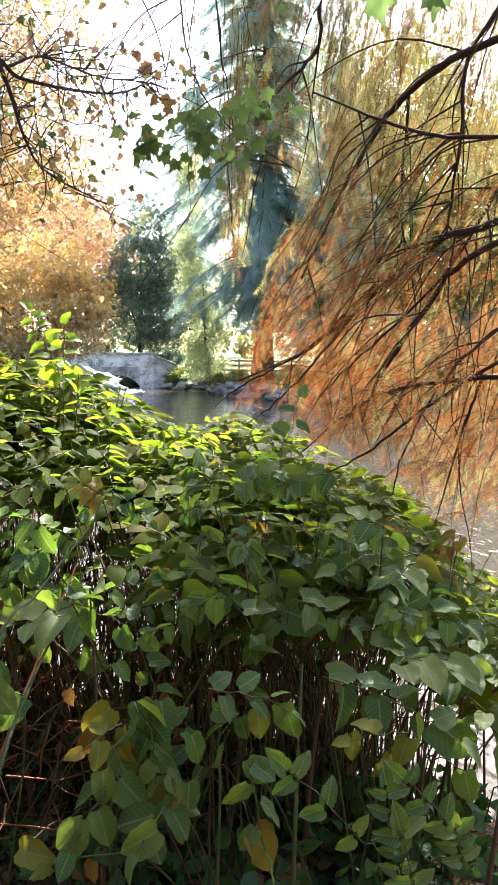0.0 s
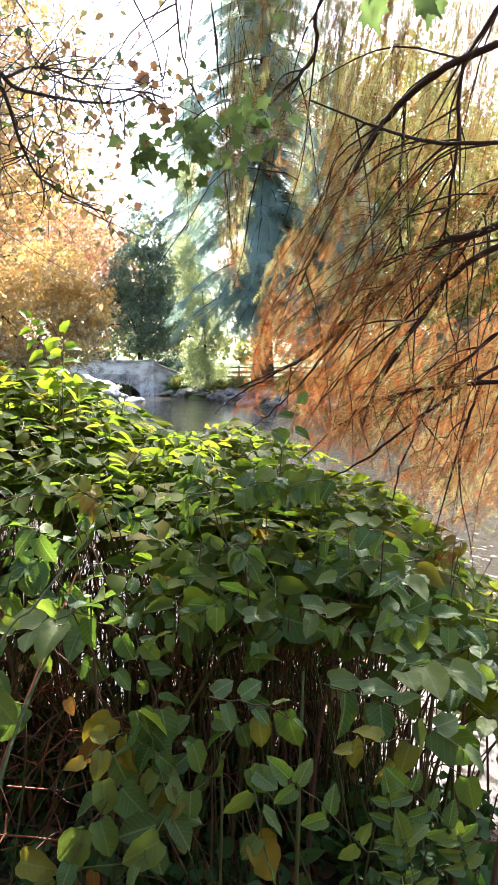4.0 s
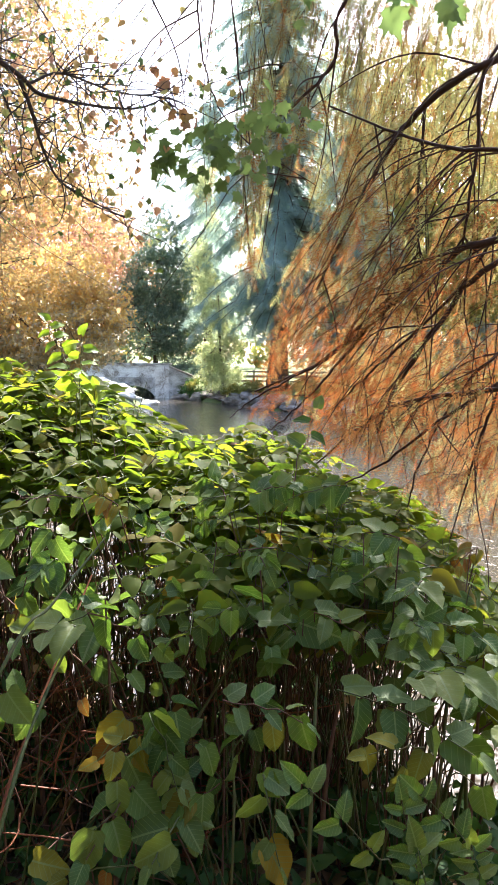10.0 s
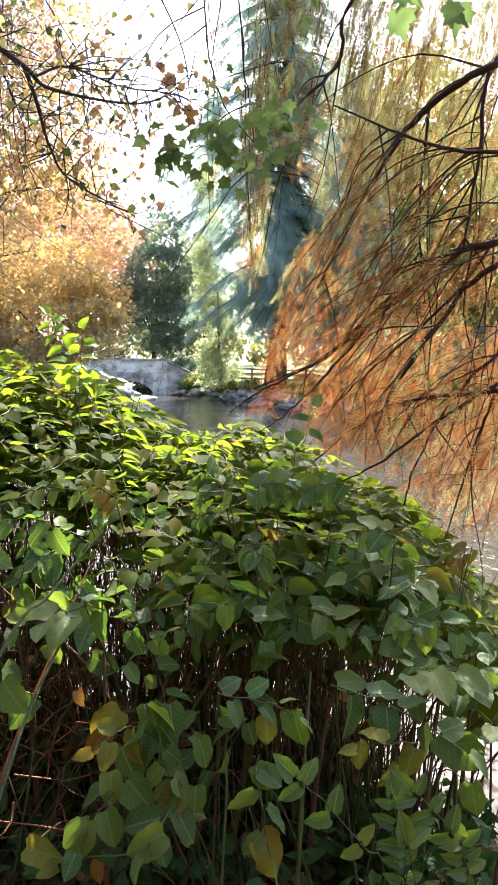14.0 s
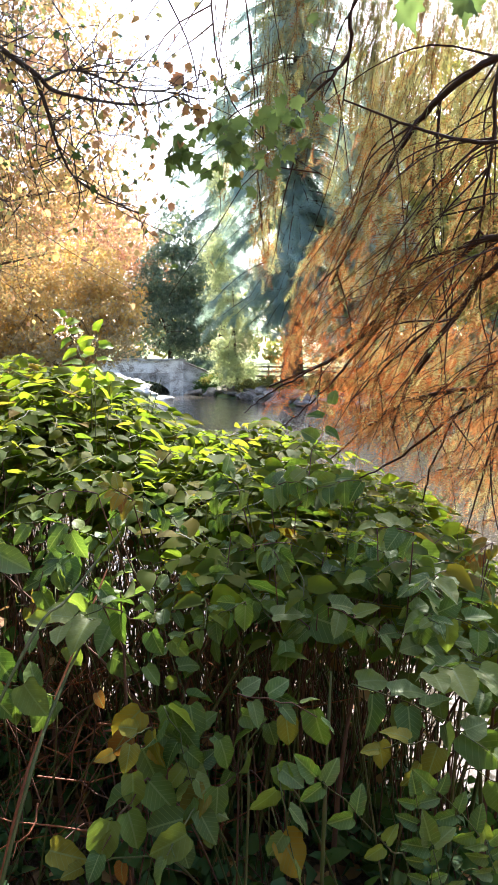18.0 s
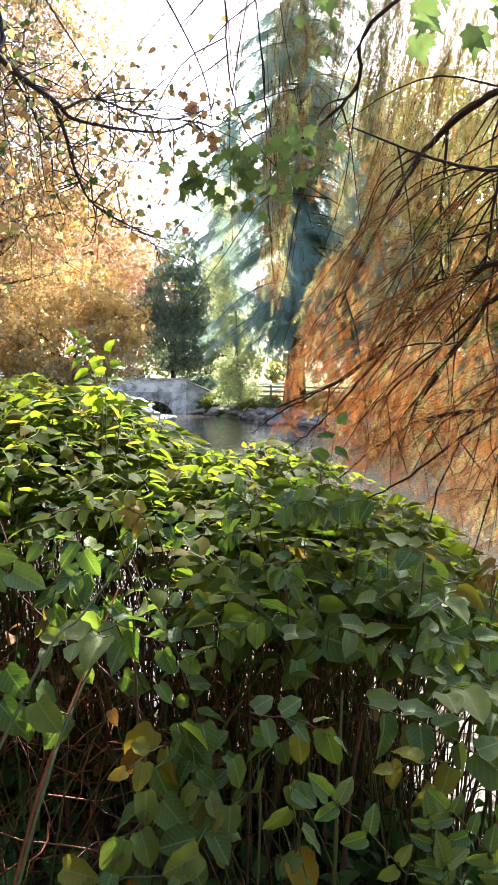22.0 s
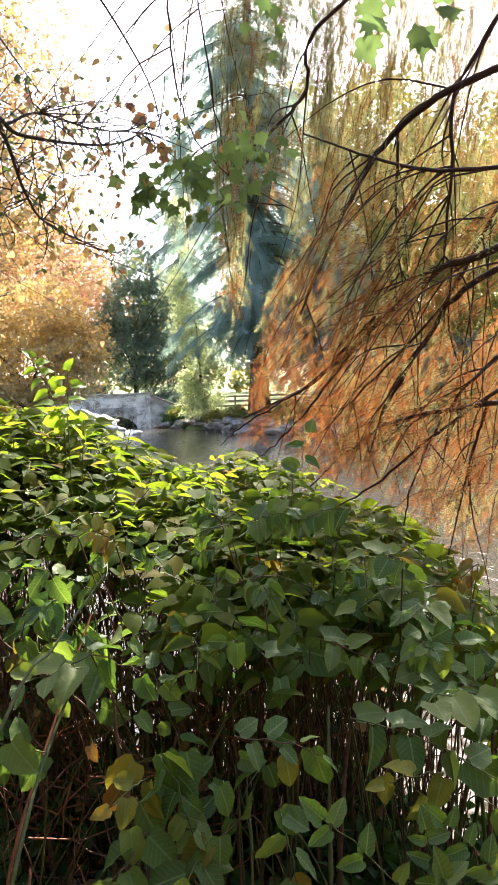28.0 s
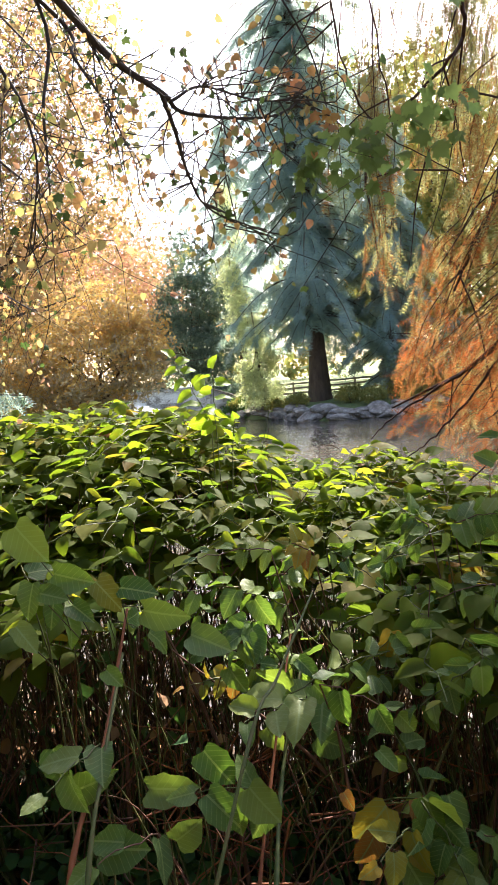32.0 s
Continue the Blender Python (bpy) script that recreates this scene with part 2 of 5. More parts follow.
m_pale = rough_mat("pale_rock", [(0.3, (0.4, 0.38, 0.34)), (0.6, (0.62, 0.6, 0.55)), (0.8, (0.72, 0.7, 0.66))], 2.0, 0.9, 0.8)
m_fence = rough_mat("fence_wood", [(0.3, (0.18, 0.13, 0.09)), (0.7, (0.36, 0.29, 0.22))], 5, 0.85, 0.4, stretch=(0.3, 1, 1))


def ground_material():
    m, n, l, p, out = base_mat("ground_soil_and_grass")
    tc = n.new("ShaderNodeTexCoord")
    a, b, c = (n.new("ShaderNodeTexNoise") for _ in range(3))
    for t, s in ((a, 0.35), (b, 9.0), (c, 60.0)):
        t.inputs["Scale"].default_value, t.inputs["Detail"].default_value = s, 6
        l.new(tc.outputs["Object"], t.inputs["Vector"])
    soil = ramp(n, [(0.3, (0.025, 0.017, 0.012)), (0.5, (0.06, 0.04, 0.025)), (0.7, (0.13, 0.08, 0.045))])
    grass = ramp(n, [(0.3, (0.07, 0.1, 0.03)), (0.5, (0.13, 0.18, 0.05)), (0.7, (0.24, 0.22, 0.1))])
    l.new(b.outputs[0], soil.inputs[0])
    l.new(c.outputs[0], grass.inputs[0])
    at = n.new("ShaderNodeAttribute")
    at.attribute_name = "grass"
    ad = n.new("ShaderNodeMath")
    ad.operation = 'MULTIPLY_ADD'
    l.new(a.outputs[0], ad.inputs[0])
    ad.inputs[1].default_value = 0.6
    l.new(at.outputs["Fac"], ad.inputs[2])
    st = ramp(n, [(0.6, (0, 0, 0)), (0.85, (1, 1, 1))])
    l.new(ad.outputs[0], st.inputs[0])
    mx = n.new("ShaderNodeMix")
    mx.data_type = 'RGBA'
    l.new(st.outputs[0], mx.inputs[0])
    l.new(soil.outputs[0], mx.inputs[6])
    l.new(grass.outputs[0], mx.inputs[7])
    l.new(mx.outputs[2], p.inputs["Base Color"])
    p.inputs["Roughness"].default_value = 0.95
    bp = n.new("ShaderNodeBump")
    bp.inputs["Strength"].default_value, bp.inputs["Distance"].default_value = 0.8, 0.05
    l.new(c.outputs[0], bp.inputs["Height"])
    l.new(bp.outputs[0], p.inputs["Normal"])
    return m


def water_material():
    m, n, l, p, out = base_mat("pond_water")
    tc = n.new("ShaderNodeTexCoord")
    mp = n.new("ShaderNodeMapping")
    mp.inputs["Scale"].default_value = (1.0, 0.55, 1.0)
    l.new(tc.outputs["Object"], mp.inputs[0])
    a, b = n.new("ShaderNodeTexNoise"), n.new("ShaderNodeTexNoise")
    for t, s, d in ((a, 1.8, 3), (b, 8.5, 2)):
        t.inputs["Scale"].default_value, t.inputs["Detail"].default_value = s, d
        l.new(mp.outputs[0], t.inputs["Vector"])
    s = n.new("ShaderNodeMath")
    s.operation = 'MULTIPLY_ADD'
    l.new(b.outputs[0], s.inputs[0])
    s.inputs[1].default_value = 0.5
    l.new(a.outputs[0], s.inputs[2])
    bp = n.new("ShaderNodeBump")
    bp.inputs["Strength"].default_value, bp.inputs["Distance"].default_value = 0.7, 0.09
    l.new(s.outputs[0], bp.inputs["Height"])
    l.new(bp.outputs[0], p.inputs["Normal"])
    p.inputs["Base Color"].default_value = (0.065, 0.056, 0.044, 1)
    p.inputs["Roughness"].default_value = 0.03
    p.inputs["IOR"].default_value = 1.33
    p.inputs["Specular IOR Level"].default_value = 0.6
    return m


m_ground, m_water = ground_material(), water_material()

# ---- mesh builders ----
rng = np.random.default_rng(7)


def mesh_np(name, verts, faces, mats, mat_index=None, smooth=False):
    """A mesh from arrays: faces are rows of three or of four corners."""
    me = bpy.data.meshes.new(name)
    verts, faces = np.asarray(verts, np.float32), np.asarray(faces, np.int32)
    k = faces.shape[1]
    me.vertices.add(len(verts))
    me.vertices.foreach_set("co", verts.ravel())
    me.loops.add(faces.size)
    me.loops.foreach_set("vertex_index", faces.ravel())
    me.polygons.add(len(faces))
    me.polygons.foreach_set("loop_start", np.arange(0, faces.size, k, dtype=np.int32))
    for m in mats:
        me.materials.append(m)
    if mat_index is not None:
        me.polygons.foreach_set("material_index", np.asarray(mat_index, np.int32))
    if smooth:
        me.polygons.foreach_set("use_smooth", np.ones(len(faces), bool))
    me.update(calc_edges=True)
    return me


def child(name, data, parent=None, label=""):
    ob = new(name, data)
    if parent:
        ob.parent = parent
        ob.matrix_parent_inverse = Matrix.Translation(-parent.location)
    if label:
        ob["label"] = label
    return ob


def thing(name, place, label, category, group="", kind=""):
    ob = new(name)
    ob.location = place
    ob.empty_display_size = 0.2
    return tagged(ob, label, category, group, kind)


def unit(v):
    v = np.asarray(v, float)
    return v / np.maximum(np.linalg.norm(v, axis=-1, keepdims=True), 1e-9)


def frames_of(ahead, normal):
    y = unit(ahead)
    x = unit(np.cross(y, normal))
    return x, y, np.cross(x, y)


def scatter(template, places, ahead, normal, size):
    """Copies of a template (verts, tris) with its y axis along ahead and z near normal, as joined arrays."""
    tv, tf = np.asarray(template[0], float), np.asarray(template[1])
    places = np.asarray(places, float)
    n = len(places)
    x, y, z = frames_of(ahead, normal)
    s = np.broadcast_to(np.asarray(size, float).reshape(-1, 1), (n, 1))
    v = places[:, None] + s[:, None] * (tv[None, :, 0:1] * x[:, None] + tv[None, :, 1:2] * y[:, None] + tv[None, :, 2:3] * z[:, None])
    f = tf[None] + (np.arange(n) * len(tv))[:, None, None]
    return v.reshape(-1, 3), f.reshape(-1, tf.shape[1])


def curve_through(points, steps):
    """A smooth line through control points (Catmull-Rom)."""
    p = np.asarray(points, float)
    p = np.vstack([2 * p[0] - p[1], p, 2 * p[-1] - p[-2]])
    out = []
    for i in range(1, len(p) - 2):
        t = np.linspace(0, 1, steps, endpoint=False)[:, None]
        a, b, c, d = p[i - 1], p[i], p[i + 1], p[i + 2]
        out.append(0.5 * (2 * b + (c - a) * t + (2 * a - 5 * b + 4 * c - d) * t**2 + (3 * b - 3 * c + d - a) * t**3))
    return np.vstack(out + [p[-2:-1]])


def tube(line, r0, r1, sides=6):
    """Verts and quads of a tapered round limb along a line."""
    line = np.asarray(line, float)
    k = len(line)
    d = unit(np.gradient(line, axis=0))
    ref = np.where(np.abs(d[:, 2:3]) > 0.9, [[1.0, 0, 0]], [[0, 0, 1.0]])
    u = unit(np.cross(d, ref))
    w = np.cross(d, u)
    r = (r0 + (r1 - r0) * np.linspace(0, 1, k))[:, None, None]
    a = np.linspace(0, 2 * np.pi, sides, endpoint=False)
    v = line[:, None] + r * (np.cos(a)[None, :, None] * u[:, None] + np.sin(a)[None, :, None] * w[:, None])
    i = np.arange(k - 1)[:, None] * sides
    j = np.arange(sides)[None]
    j2 = (j + 1) % sides
    f = np.stack([i + j, i + j2, i + sides + j2, i + sides + j], -1).reshape(-1, 4)
    return v.reshape(-1, 3), f


def joined(parts):
    vs, fs, n = [], [], 0
    for v, f in parts:
        vs.append(v)
        fs.append(f + n)
        n += len(v)
    return np.vstack(vs), np.vstack(fs)


def leaf_template(width=0.8, notch=0.08, fold=0.12, droop=0.15, rows=4):
    """A broad pointed leaf of unit length, folded along its midrib, stalk end at the origin."""
    prof = [(0.0, 0.05), (0.03, 0.62), (0.18, 0.95), (0.42, 1.0), (0.66, 0.72), (0.86, 0.34), (1.0, 0.0)]
    if rows < 4:
        prof = [(0.0, 0.12), (0.05, 0.6), (0.2, 0.94), (0.42, 1.0), (0.66, 0.7), (0.86, 0.28), (1.0, 0.0)]
    if rows < 3:
        prof = [(0.0, 0.1), (0.1, 0.85), (0.42, 1.0), (0.78, 0.5), (1.0, 0.0)]
    v, f = [], []
    for k, (y, w) in enumerate(prof):
        z = -droop * y * y
        yy = y - (notch if k == 1 else 0)
        v += [(-w * width / 2, yy, z + fold * w), (0, y, z), (w * width / 2, yy, z + fold * w)]
    for k in range(len(prof) - 1):
        a = 3 * k
        for c in (0, 1):
            f += [(a + c, a + c + 1, a + c + 4), (a + c, a + c + 4, a + c + 3)]
    return np.array(v), np.array(f)


def wavy_leaf(seed, width=0.8):
    """A near leaf: heart-shaped base, drawn-out tip, uneven wavy margin, a fold along the midrib and a curl."""
    r = np.random.default_rng(seed)
    ys = [0.0, 0.02, 0.1, 0.22, 0.36, 0.5, 0.64, 0.76, 0.87, 0.94, 1.0]
    ws = [0.06, 0.55, 0.85, 0.98, 1.0, 0.95, 0.82, 0.62, 0.36, 0.14, 0.0]
    fold, droop, twist, ph = r.uniform(0.04, 0.2), r.uniform(0.05, 0.45), r.uniform(-0.25, 0.25), r.uniform(0, 6, 2)
    v, f = [], []
    for k, (y, w) in enumerate(zip(ys, ws)):
        mid = (0.04 * math.sin(3 * y + ph[0]), -droop * y * y)
        row = []
        for s in (-1, -0.5, 0, 0.5, 1):
            ww = w * (1 + 0.07 * math.sin(17 * y + ph[0 if s < 0 else 1])) * width / 2
            wave = 0.035 * math.sin(13 * y + ph[1 if s < 0 else 0]) * abs(s) ** 2 * w
            row.append((mid[0] + s * ww, y - (0.09 * abs(s) if k in (1, 2) else 0), mid[1] + fold * w * abs(s) ** 1.3 + wave + twist * s * ww * y))
        v += row
    for k in range(len(ys) - 1):
        for s in range(4):
            p = 5 * k + s
            f += [(p, p + 1, p + 6), (p, p + 6, p + 5)]
    return np.array(v), np.array(f)


def maple_template():
    """A five-lobed leaf of about unit length."""
    out = [(0, 0.0), (0.16, -0.06), (0.34, -0.02), (0.30, 0.14), (0.56, 0.26), (0.42, 0.36), (0.46, 0.56), (0.24, 0.50), (0.2, 0.64), (0.12, 0.66), (0.0, 1.0)]
    pts = [(x, y) for x, y in out] + [(-x, y) for x, y in out[-2:0:-1]]
    v = [(0, 0.3, 0.03)] + [(x, y, -0.35 * x * x - 0.12 * y * y) for x, y in pts]
    n = len(pts)
    return np.array(v), np.array([(0, 1 + (i + 1) % n, 1 + i) for i in range(n)])


def sprig_template(n=12, spread=0.16, width=0.02, droop=0.2):
    """A feathery branchlet of unit length: needles in two ranks along a thin axis."""
    v, f = [], []
    for i in range(n):
        y = 0.06 + 0.9 * i / n
        z = -droop * y * y
        reach = spread * (0.5 + 1.1 * math.sin(math.pi * (0.15 + 0.8 * i / n)))
        for s in (-1, 1):
            b = len(v)
            v += [(0, y - width, z), (0, y + width, z), (s * reach, y + 0.55 * reach, z - 0.25 * reach)]
            f.append((b, b + 1, b + 2))
    b = len(v)
    v += [(-0.006, 0, 0), (0.006, 0, 0), (0, 1, -droop)]
    f.append((b, b + 1, b + 2))
    return np.array(v), np.array(f)


def clump_template(n=7, seed=1, flat=0.5):
    """A ragged bunch of small leaves, about one unit across."""
    r = np.random.default_rng(seed)
    v, f = [], []
    for _ in range(n):
        c = r.normal(0, 0.26, 3) * (1, 1, flat)
        d = unit(r.normal(0, 1, 3))
        e = unit(np.cross(d, r.normal(0, 1, 3)))
        a = 0.17 * r.uniform(0.7, 1.3)
        b = len(v)
        v += [c - d * a, c + e * a * 0.6, c + d * a, c - e * a * 0.6]
        f += [(b, b + 1, b + 2), (b, b + 2, b + 3)]
    return np.array(v), np.array(f)


LEAF_LOW, LEAF_SMALL, MAPLE = leaf_template(rows=3), leaf_template(rows=2), maple_template()
LEAF_SORTS = [leaf_template(0.66, 0.08, 0.1, 0.12, 3), leaf_template(0.72, 0.08, 0.05, 0.3, 3), leaf_template(0.58, 0.08, 0.2, 0.2, 3), leaf_template(0.68, 0.08, -0.06, 0.42, 3)]
CLUMPS = [clump_template(seed=s) for s in range(3)]


def rand_dirs(n, up=0.0, r=rng):
    d = r.normal(0, 1, (n, 3))
    d[:, 2] += up
    return unit(d)

# ---- ground and water ----
WATER = -0.4
FAR_X, FAR_Y = [-6, -4.2, -1.4, -0.3, 3, 12, 30], [40, 36.7, 33.2, 29.8, 28.5, 32, 34]


def pond(x, y):
    """How far inside the pond a place lies, in metres; below zero on land."""
    near = (y - 3.3 + 0.55 * x) / 1.14
    left = x + 2.2 + 0.13 * (y - 4)
    far = (np.interp(x, FAR_X, FAR_Y) - y) * 0.75
    body = np.minimum(np.minimum(near, left), np.minimum(far, 28 - x))
    brook = np.minimum(np.minimum(1.5 - np.abs(x + 7.45), y - 33), 44 - y)
    return np.maximum(body, brook)


def height(x, y):
    s = pond(x, y)
    rise = np.interp(y, [8, 24], [0.42, 0.72])
    land = WATER + rise * (1 - np.exp(-np.maximum(-s, 0) / 0.9)) + 0.05 * np.sin(x * 1.3 + y * 0.7) * np.minimum(1, np.maximum(-s, 0)) + 0.012 * np.maximum(y - 45, 0) + 0.38 * np.exp(-((x + 7.6) / 1.7) ** 2 - ((y - 31.0) / 1.2) ** 2) * (s < 0)
    bed = WATER - np.minimum(np.maximum(s, 0) * 0.35, 0.8)
    return np.where(s > 0, bed, land)


def make_ground():
    k = np.linspace(-1, 1, 241)
    g = np.sinh(k * 6.2) / math.sinh(6.2)
    gx, gy = np.meshgrid(g * 600 - 1.0, g * 600 + 4.0, indexing="ij")
    x, y = gx.ravel(), gy.ravel()
    v = np.stack([x, y, height(x, y)], -1)
    n = len(k)
    i, j = np.meshgrid(np.arange(n - 1), np.arange(n - 1), indexing="ij")
    a = (i * n + j).ravel()
    me = mesh_np("ground", v, np.stack([a, a + n, a + n + 1, a + 1], -1), [m_ground], smooth=True)
    at = me.attributes.new("grass", 'FLOAT', 'POINT')
    at.data.foreach_set("value", np.interp(y, [6, 14], [0.0, 0.75]).astype(np.float32))
    tagged(new("ground", me), "dark leaf-strewn bank and sunlit park lawn", "ground", kind="structure")
    w = np.array([(-60, 1, WATER), (60, 1, WATER), (60, 80, WATER), (-60, 80, WATER)])
    tagged(new("water", mesh_np("water", w, [(0, 1, 2, 3)], [m_water])), "murky rippled pond water reflecting trees and sky", "water", kind="structure")


make_ground()

# ---- bridge ----


def box_bm(bm, x0, x1, y0, y1, z0, z1, z0b=None, z1b=None):
    """A block; z0b, z1b: its lower and upper heights at the x1 end."""
    z0b, z1b = z0 if z0b is None else z0b, z1 if z1b is None else z1b
    c = [(x0, y0, z0), (x1, y0, z0b), (x1, y1, z0b), (x0, y1, z0), (x0, y0, z1), (x1, y0, z1b), (x1, y1, z1b), (x0, y1, z1)]
    v = [bm.verts.new(p) for p in c]
    for f in ((3, 2, 1, 0), (4, 5, 6, 7), (0, 1, 5, 4), (1, 2, 6, 5), (2, 3, 7, 6), (3, 0, 4, 7)):
        bm.faces.new([v[i] for i in f])


def bm_part(name, bm, material, parent, label="", bevel=0.0):
    if bevel:
        bmesh.ops.bevel(bm, geom=list(bm.edges), offset=bevel, segments=2, affect='EDGES', profile=0.6)
    me = bpy.data.meshes.new(name)
    bm.to_mesh(me)
    bm.free()
    me.materials.append(material)
    return child(name, me, parent, label)


def make_bridge():
    r = np.random.default_rng(5)
    b = thing("stone_bridge", (-8, 38, WATER), "low weathered grey stone arch bridge with plain parapet", "bridge")
    cx, half, crown = -7.45, 1.45, 0.27

    def arch(x):
        q = 1 - ((x - cx) / half) ** 2
        return WATER - 0.3 + (crown - WATER + 0.3) * math.sqrt(max(q, 0)) if q > 0 else WATER - 0.6

    xs = sorted(set([-16.0, -14, -12, -10.5] + [cx - half + 2 * half * i / 24 for i in range(25)] + [-5.3]))
    bm = bmesh.new()
    for a, c in zip(xs[:-1], xs[1:]):
        box_bm(bm, a, c, 38.0, 41.2, arch(a + 1e-4), 0.72, arch(c - 1e-4), 0.72)
    bmesh.ops.remove_doubles(bm, verts=bm.verts, dist=0.0005)
    bm_part("vault", bm, m_stone, b, "worn grey rubble stone")
    for y0, y1 in ((38.02, 38.36), (40.85, 41.18)):
        bm = bmesh.new()
        box_bm(bm, -16, -6.12, y0, y1, 0.722, 1.36)
        bm_part("parapet", bm, m_render, b, "flaking pale render")
        n = 8
        for i in range(n):
            x0 = -16 + i * 9.86 / n
            bm = bmesh.new()
            box_bm(bm, x0 + 0.006, x0 + 9.86 / n - 0.006, y0 - 0.09, y1 + 0.09, 1.36 + 0.004, 1.50 + r.uniform(-0.006, 0.006))
            bm_part("coping_stone", bm, m_stone, b, bevel=0.015)
    bm = bmesh.new()
    box_bm(bm, -6.115, -5.3, 37.93, 38.45, -0.5, 1.42)
    bm_part("pier", bm, m_render, b, "pale rendered end pier", bevel=0.02)
    bm = bmesh.new()
    box_bm(bm, -6.2, -5.22, 37.85, 38.53, 1.424, 1.53)
    bm_part("pier_cap", bm, m_stone, b, bevel=0.02)
    bm = bmesh.new()
    box_bm(bm, -5.296, -3.6, 37.6, 37.95, -0.5, 1.30, -0.5, 0.62)
    bm_part("wing_wall", bm, m_stone, b, "mossy rubble wing wall")
    bm = bmesh.new()
    box_bm(bm, -5.29, -3.55, 37.54, 38.01, 1.304, 1.40, 0.624, 0.72)
    bm_part("wing_coping", bm, m_rock, b)
    # ring of arch stones
    n = 17
    for i in range(n):
        t0, t1 = math.pi * i / n + 0.012, math.pi * (i + 1) / n - 0.012
        bm = bmesh.new()
        c = []
        h = crown - WATER + 0.3
        for y in (37.94, 38.2):
            for rr in (0.0, 0.28):
                for t in (t0, t1):
                    c.append(bm.verts.new((cx - math.cos(t) * (half + rr), y, WATER - 0.3 + math.sin(t) * (h + rr))))
        for f in ((0, 1, 3, 2), (4, 6, 7, 5), (0, 4, 5, 1), (2, 3, 7, 6), (0, 2, 6, 4), (1, 5, 7, 3)):
            bm.faces.new([c[k] for k in f])
        bm_part("arch_stone", bm, m_stone, b, bevel=0.012)
    # rubble courses of the spandrel
    for row in range(7):
        z = -0.35 + row * 0.155
        x = -9.9
        while x < -6.15:
            w = r.uniform(0.22, 0.5)
            mid = x + w / 2
            d = ((mid - cx) / (half + 0.36)) ** 2 + ((z + 0.07 - WATER + 0.3) / (crown - WATER + 0.64)) ** 2
            if d > 1.05 and x + w < -6.12:
                bm = bmesh.new()
                box_bm(bm, x + 0.008, x + w - 0.008, 37.965 - r.uniform(0, 0.02), 38.1, z + 0.006, z + 0.147)
                bm_part("rubble_stone", bm, m_stone, b, bevel=0.012)
            x += w


make_bridge()

# ---- rocks, fence ----


def rock_mesh(name, seed, material):
    r = np.random.default_rng(seed)
    bm = bmesh.new()
    bmesh.ops.create_icosphere(bm, subdivisions=3, radius=1)
    off = Vector(r.uniform(0, 50, 3))
    for v in bm.verts:
        d = 1 + 0.35 * noise.noise(v.co * 1.1 + off) + 0.12 * noise.noise(v.co * 3.3 + off)
        v.co = v.co * d
        v.co.z *= 0.62
    me = bpy.data.meshes.new(name)
    bm.to_mesh(me)
    bm.free()
    me.materials.append(material)
    return me


ROCKS = [rock_mesh("rock", s, m_rock) for s in range(4)]
PALE = [rock_mesh("pale_rock", s + 9, m_pale) for s in range(3)]


def put_rocks(meshes, spots, label, group, r, lo, hi):
    for x, y in spots:
        s = r.uniform(lo, hi)
        ob = new("boulder", meshes[int(r.integers(len(meshes)))])
        ob.location = (x, y, float(max(height(x, y), WATER - 0.1)) + s * 0.12)
        ob.rotation_euler = (r.uniform(-0.2, 0.2), r.uniform(-0.2, 0.2), r.uniform(0, 6.3))
        ob.scale = (s * r.uniform(0.9, 1.7), s, s * r.uniform(0.6, 1.0))
        tagged(ob, label, "rock", group)


rr = np.random.default_rng(3)
spots = [(x + rr.uniform(-0.2, 0.2), float(np.interp(x, FAR_X, FAR_Y)) + rr.uniform(-0.1, 1.0)) for x in np.linspace(-4.4, 5.5, 44)]
put_rocks(ROCKS, spots, "weathered grey boulder on the far waterline", "boulders along the far bank", rr, 0.22, 0.55)
# boulders added for the sunlit bank; the sunlight is put into their pale colour
spots = [(rr.uniform(-8.6, -5.6), rr.uniform(29.8, 32.4)) for _ in range(22)]
put_rocks(PALE, spots, "pale boulder standing in for the sunlit bank below the bridge", "pale boulders by the bridge", rr, 0.25, 0.55)


def make_fence():
    f = thing("rail_fence", (0, 43, 0.3), "weathered wooden post and rail fence", "fence")
    xs = np.arange(-4.5, 8, 1.9)
    for x in xs:
        bm = bmesh.new()
        box_bm(bm, x - 0.06, x + 0.06, 43.0, 43.12, 0.1, 1.2)
        bm_part("post", bm, m_fence, f, bevel=0.01)
    for x in xs[:-1]:
        for z in (0.45, 0.75, 1.03):
            bm = bmesh.new()
            box_bm(bm, x - 0.02, x + 1.92, 42.93, 42.985, z, z + 0.11)
            bm_part("rail", bm, m_fence, f, bevel=0.008)


make_fence()

# ---- trees ----


def bent(a, b, sag=0.0, wob=0.05, k=7, r=rng):
    a, b = np.asarray(a, float), np.asarray(b, float)
    t = np.linspace(0, 1, k)[:, None]
    line = a + (b - a) * t
    length = np.linalg.norm(b - a)
    line[:, 2] -= sag * length * (t[:, 0] * (1 - t[:, 0])) * 2
    w = r.normal(0, wob * length / k, (k, 3))
    w[0] = w[-1] = 0
    return line + w


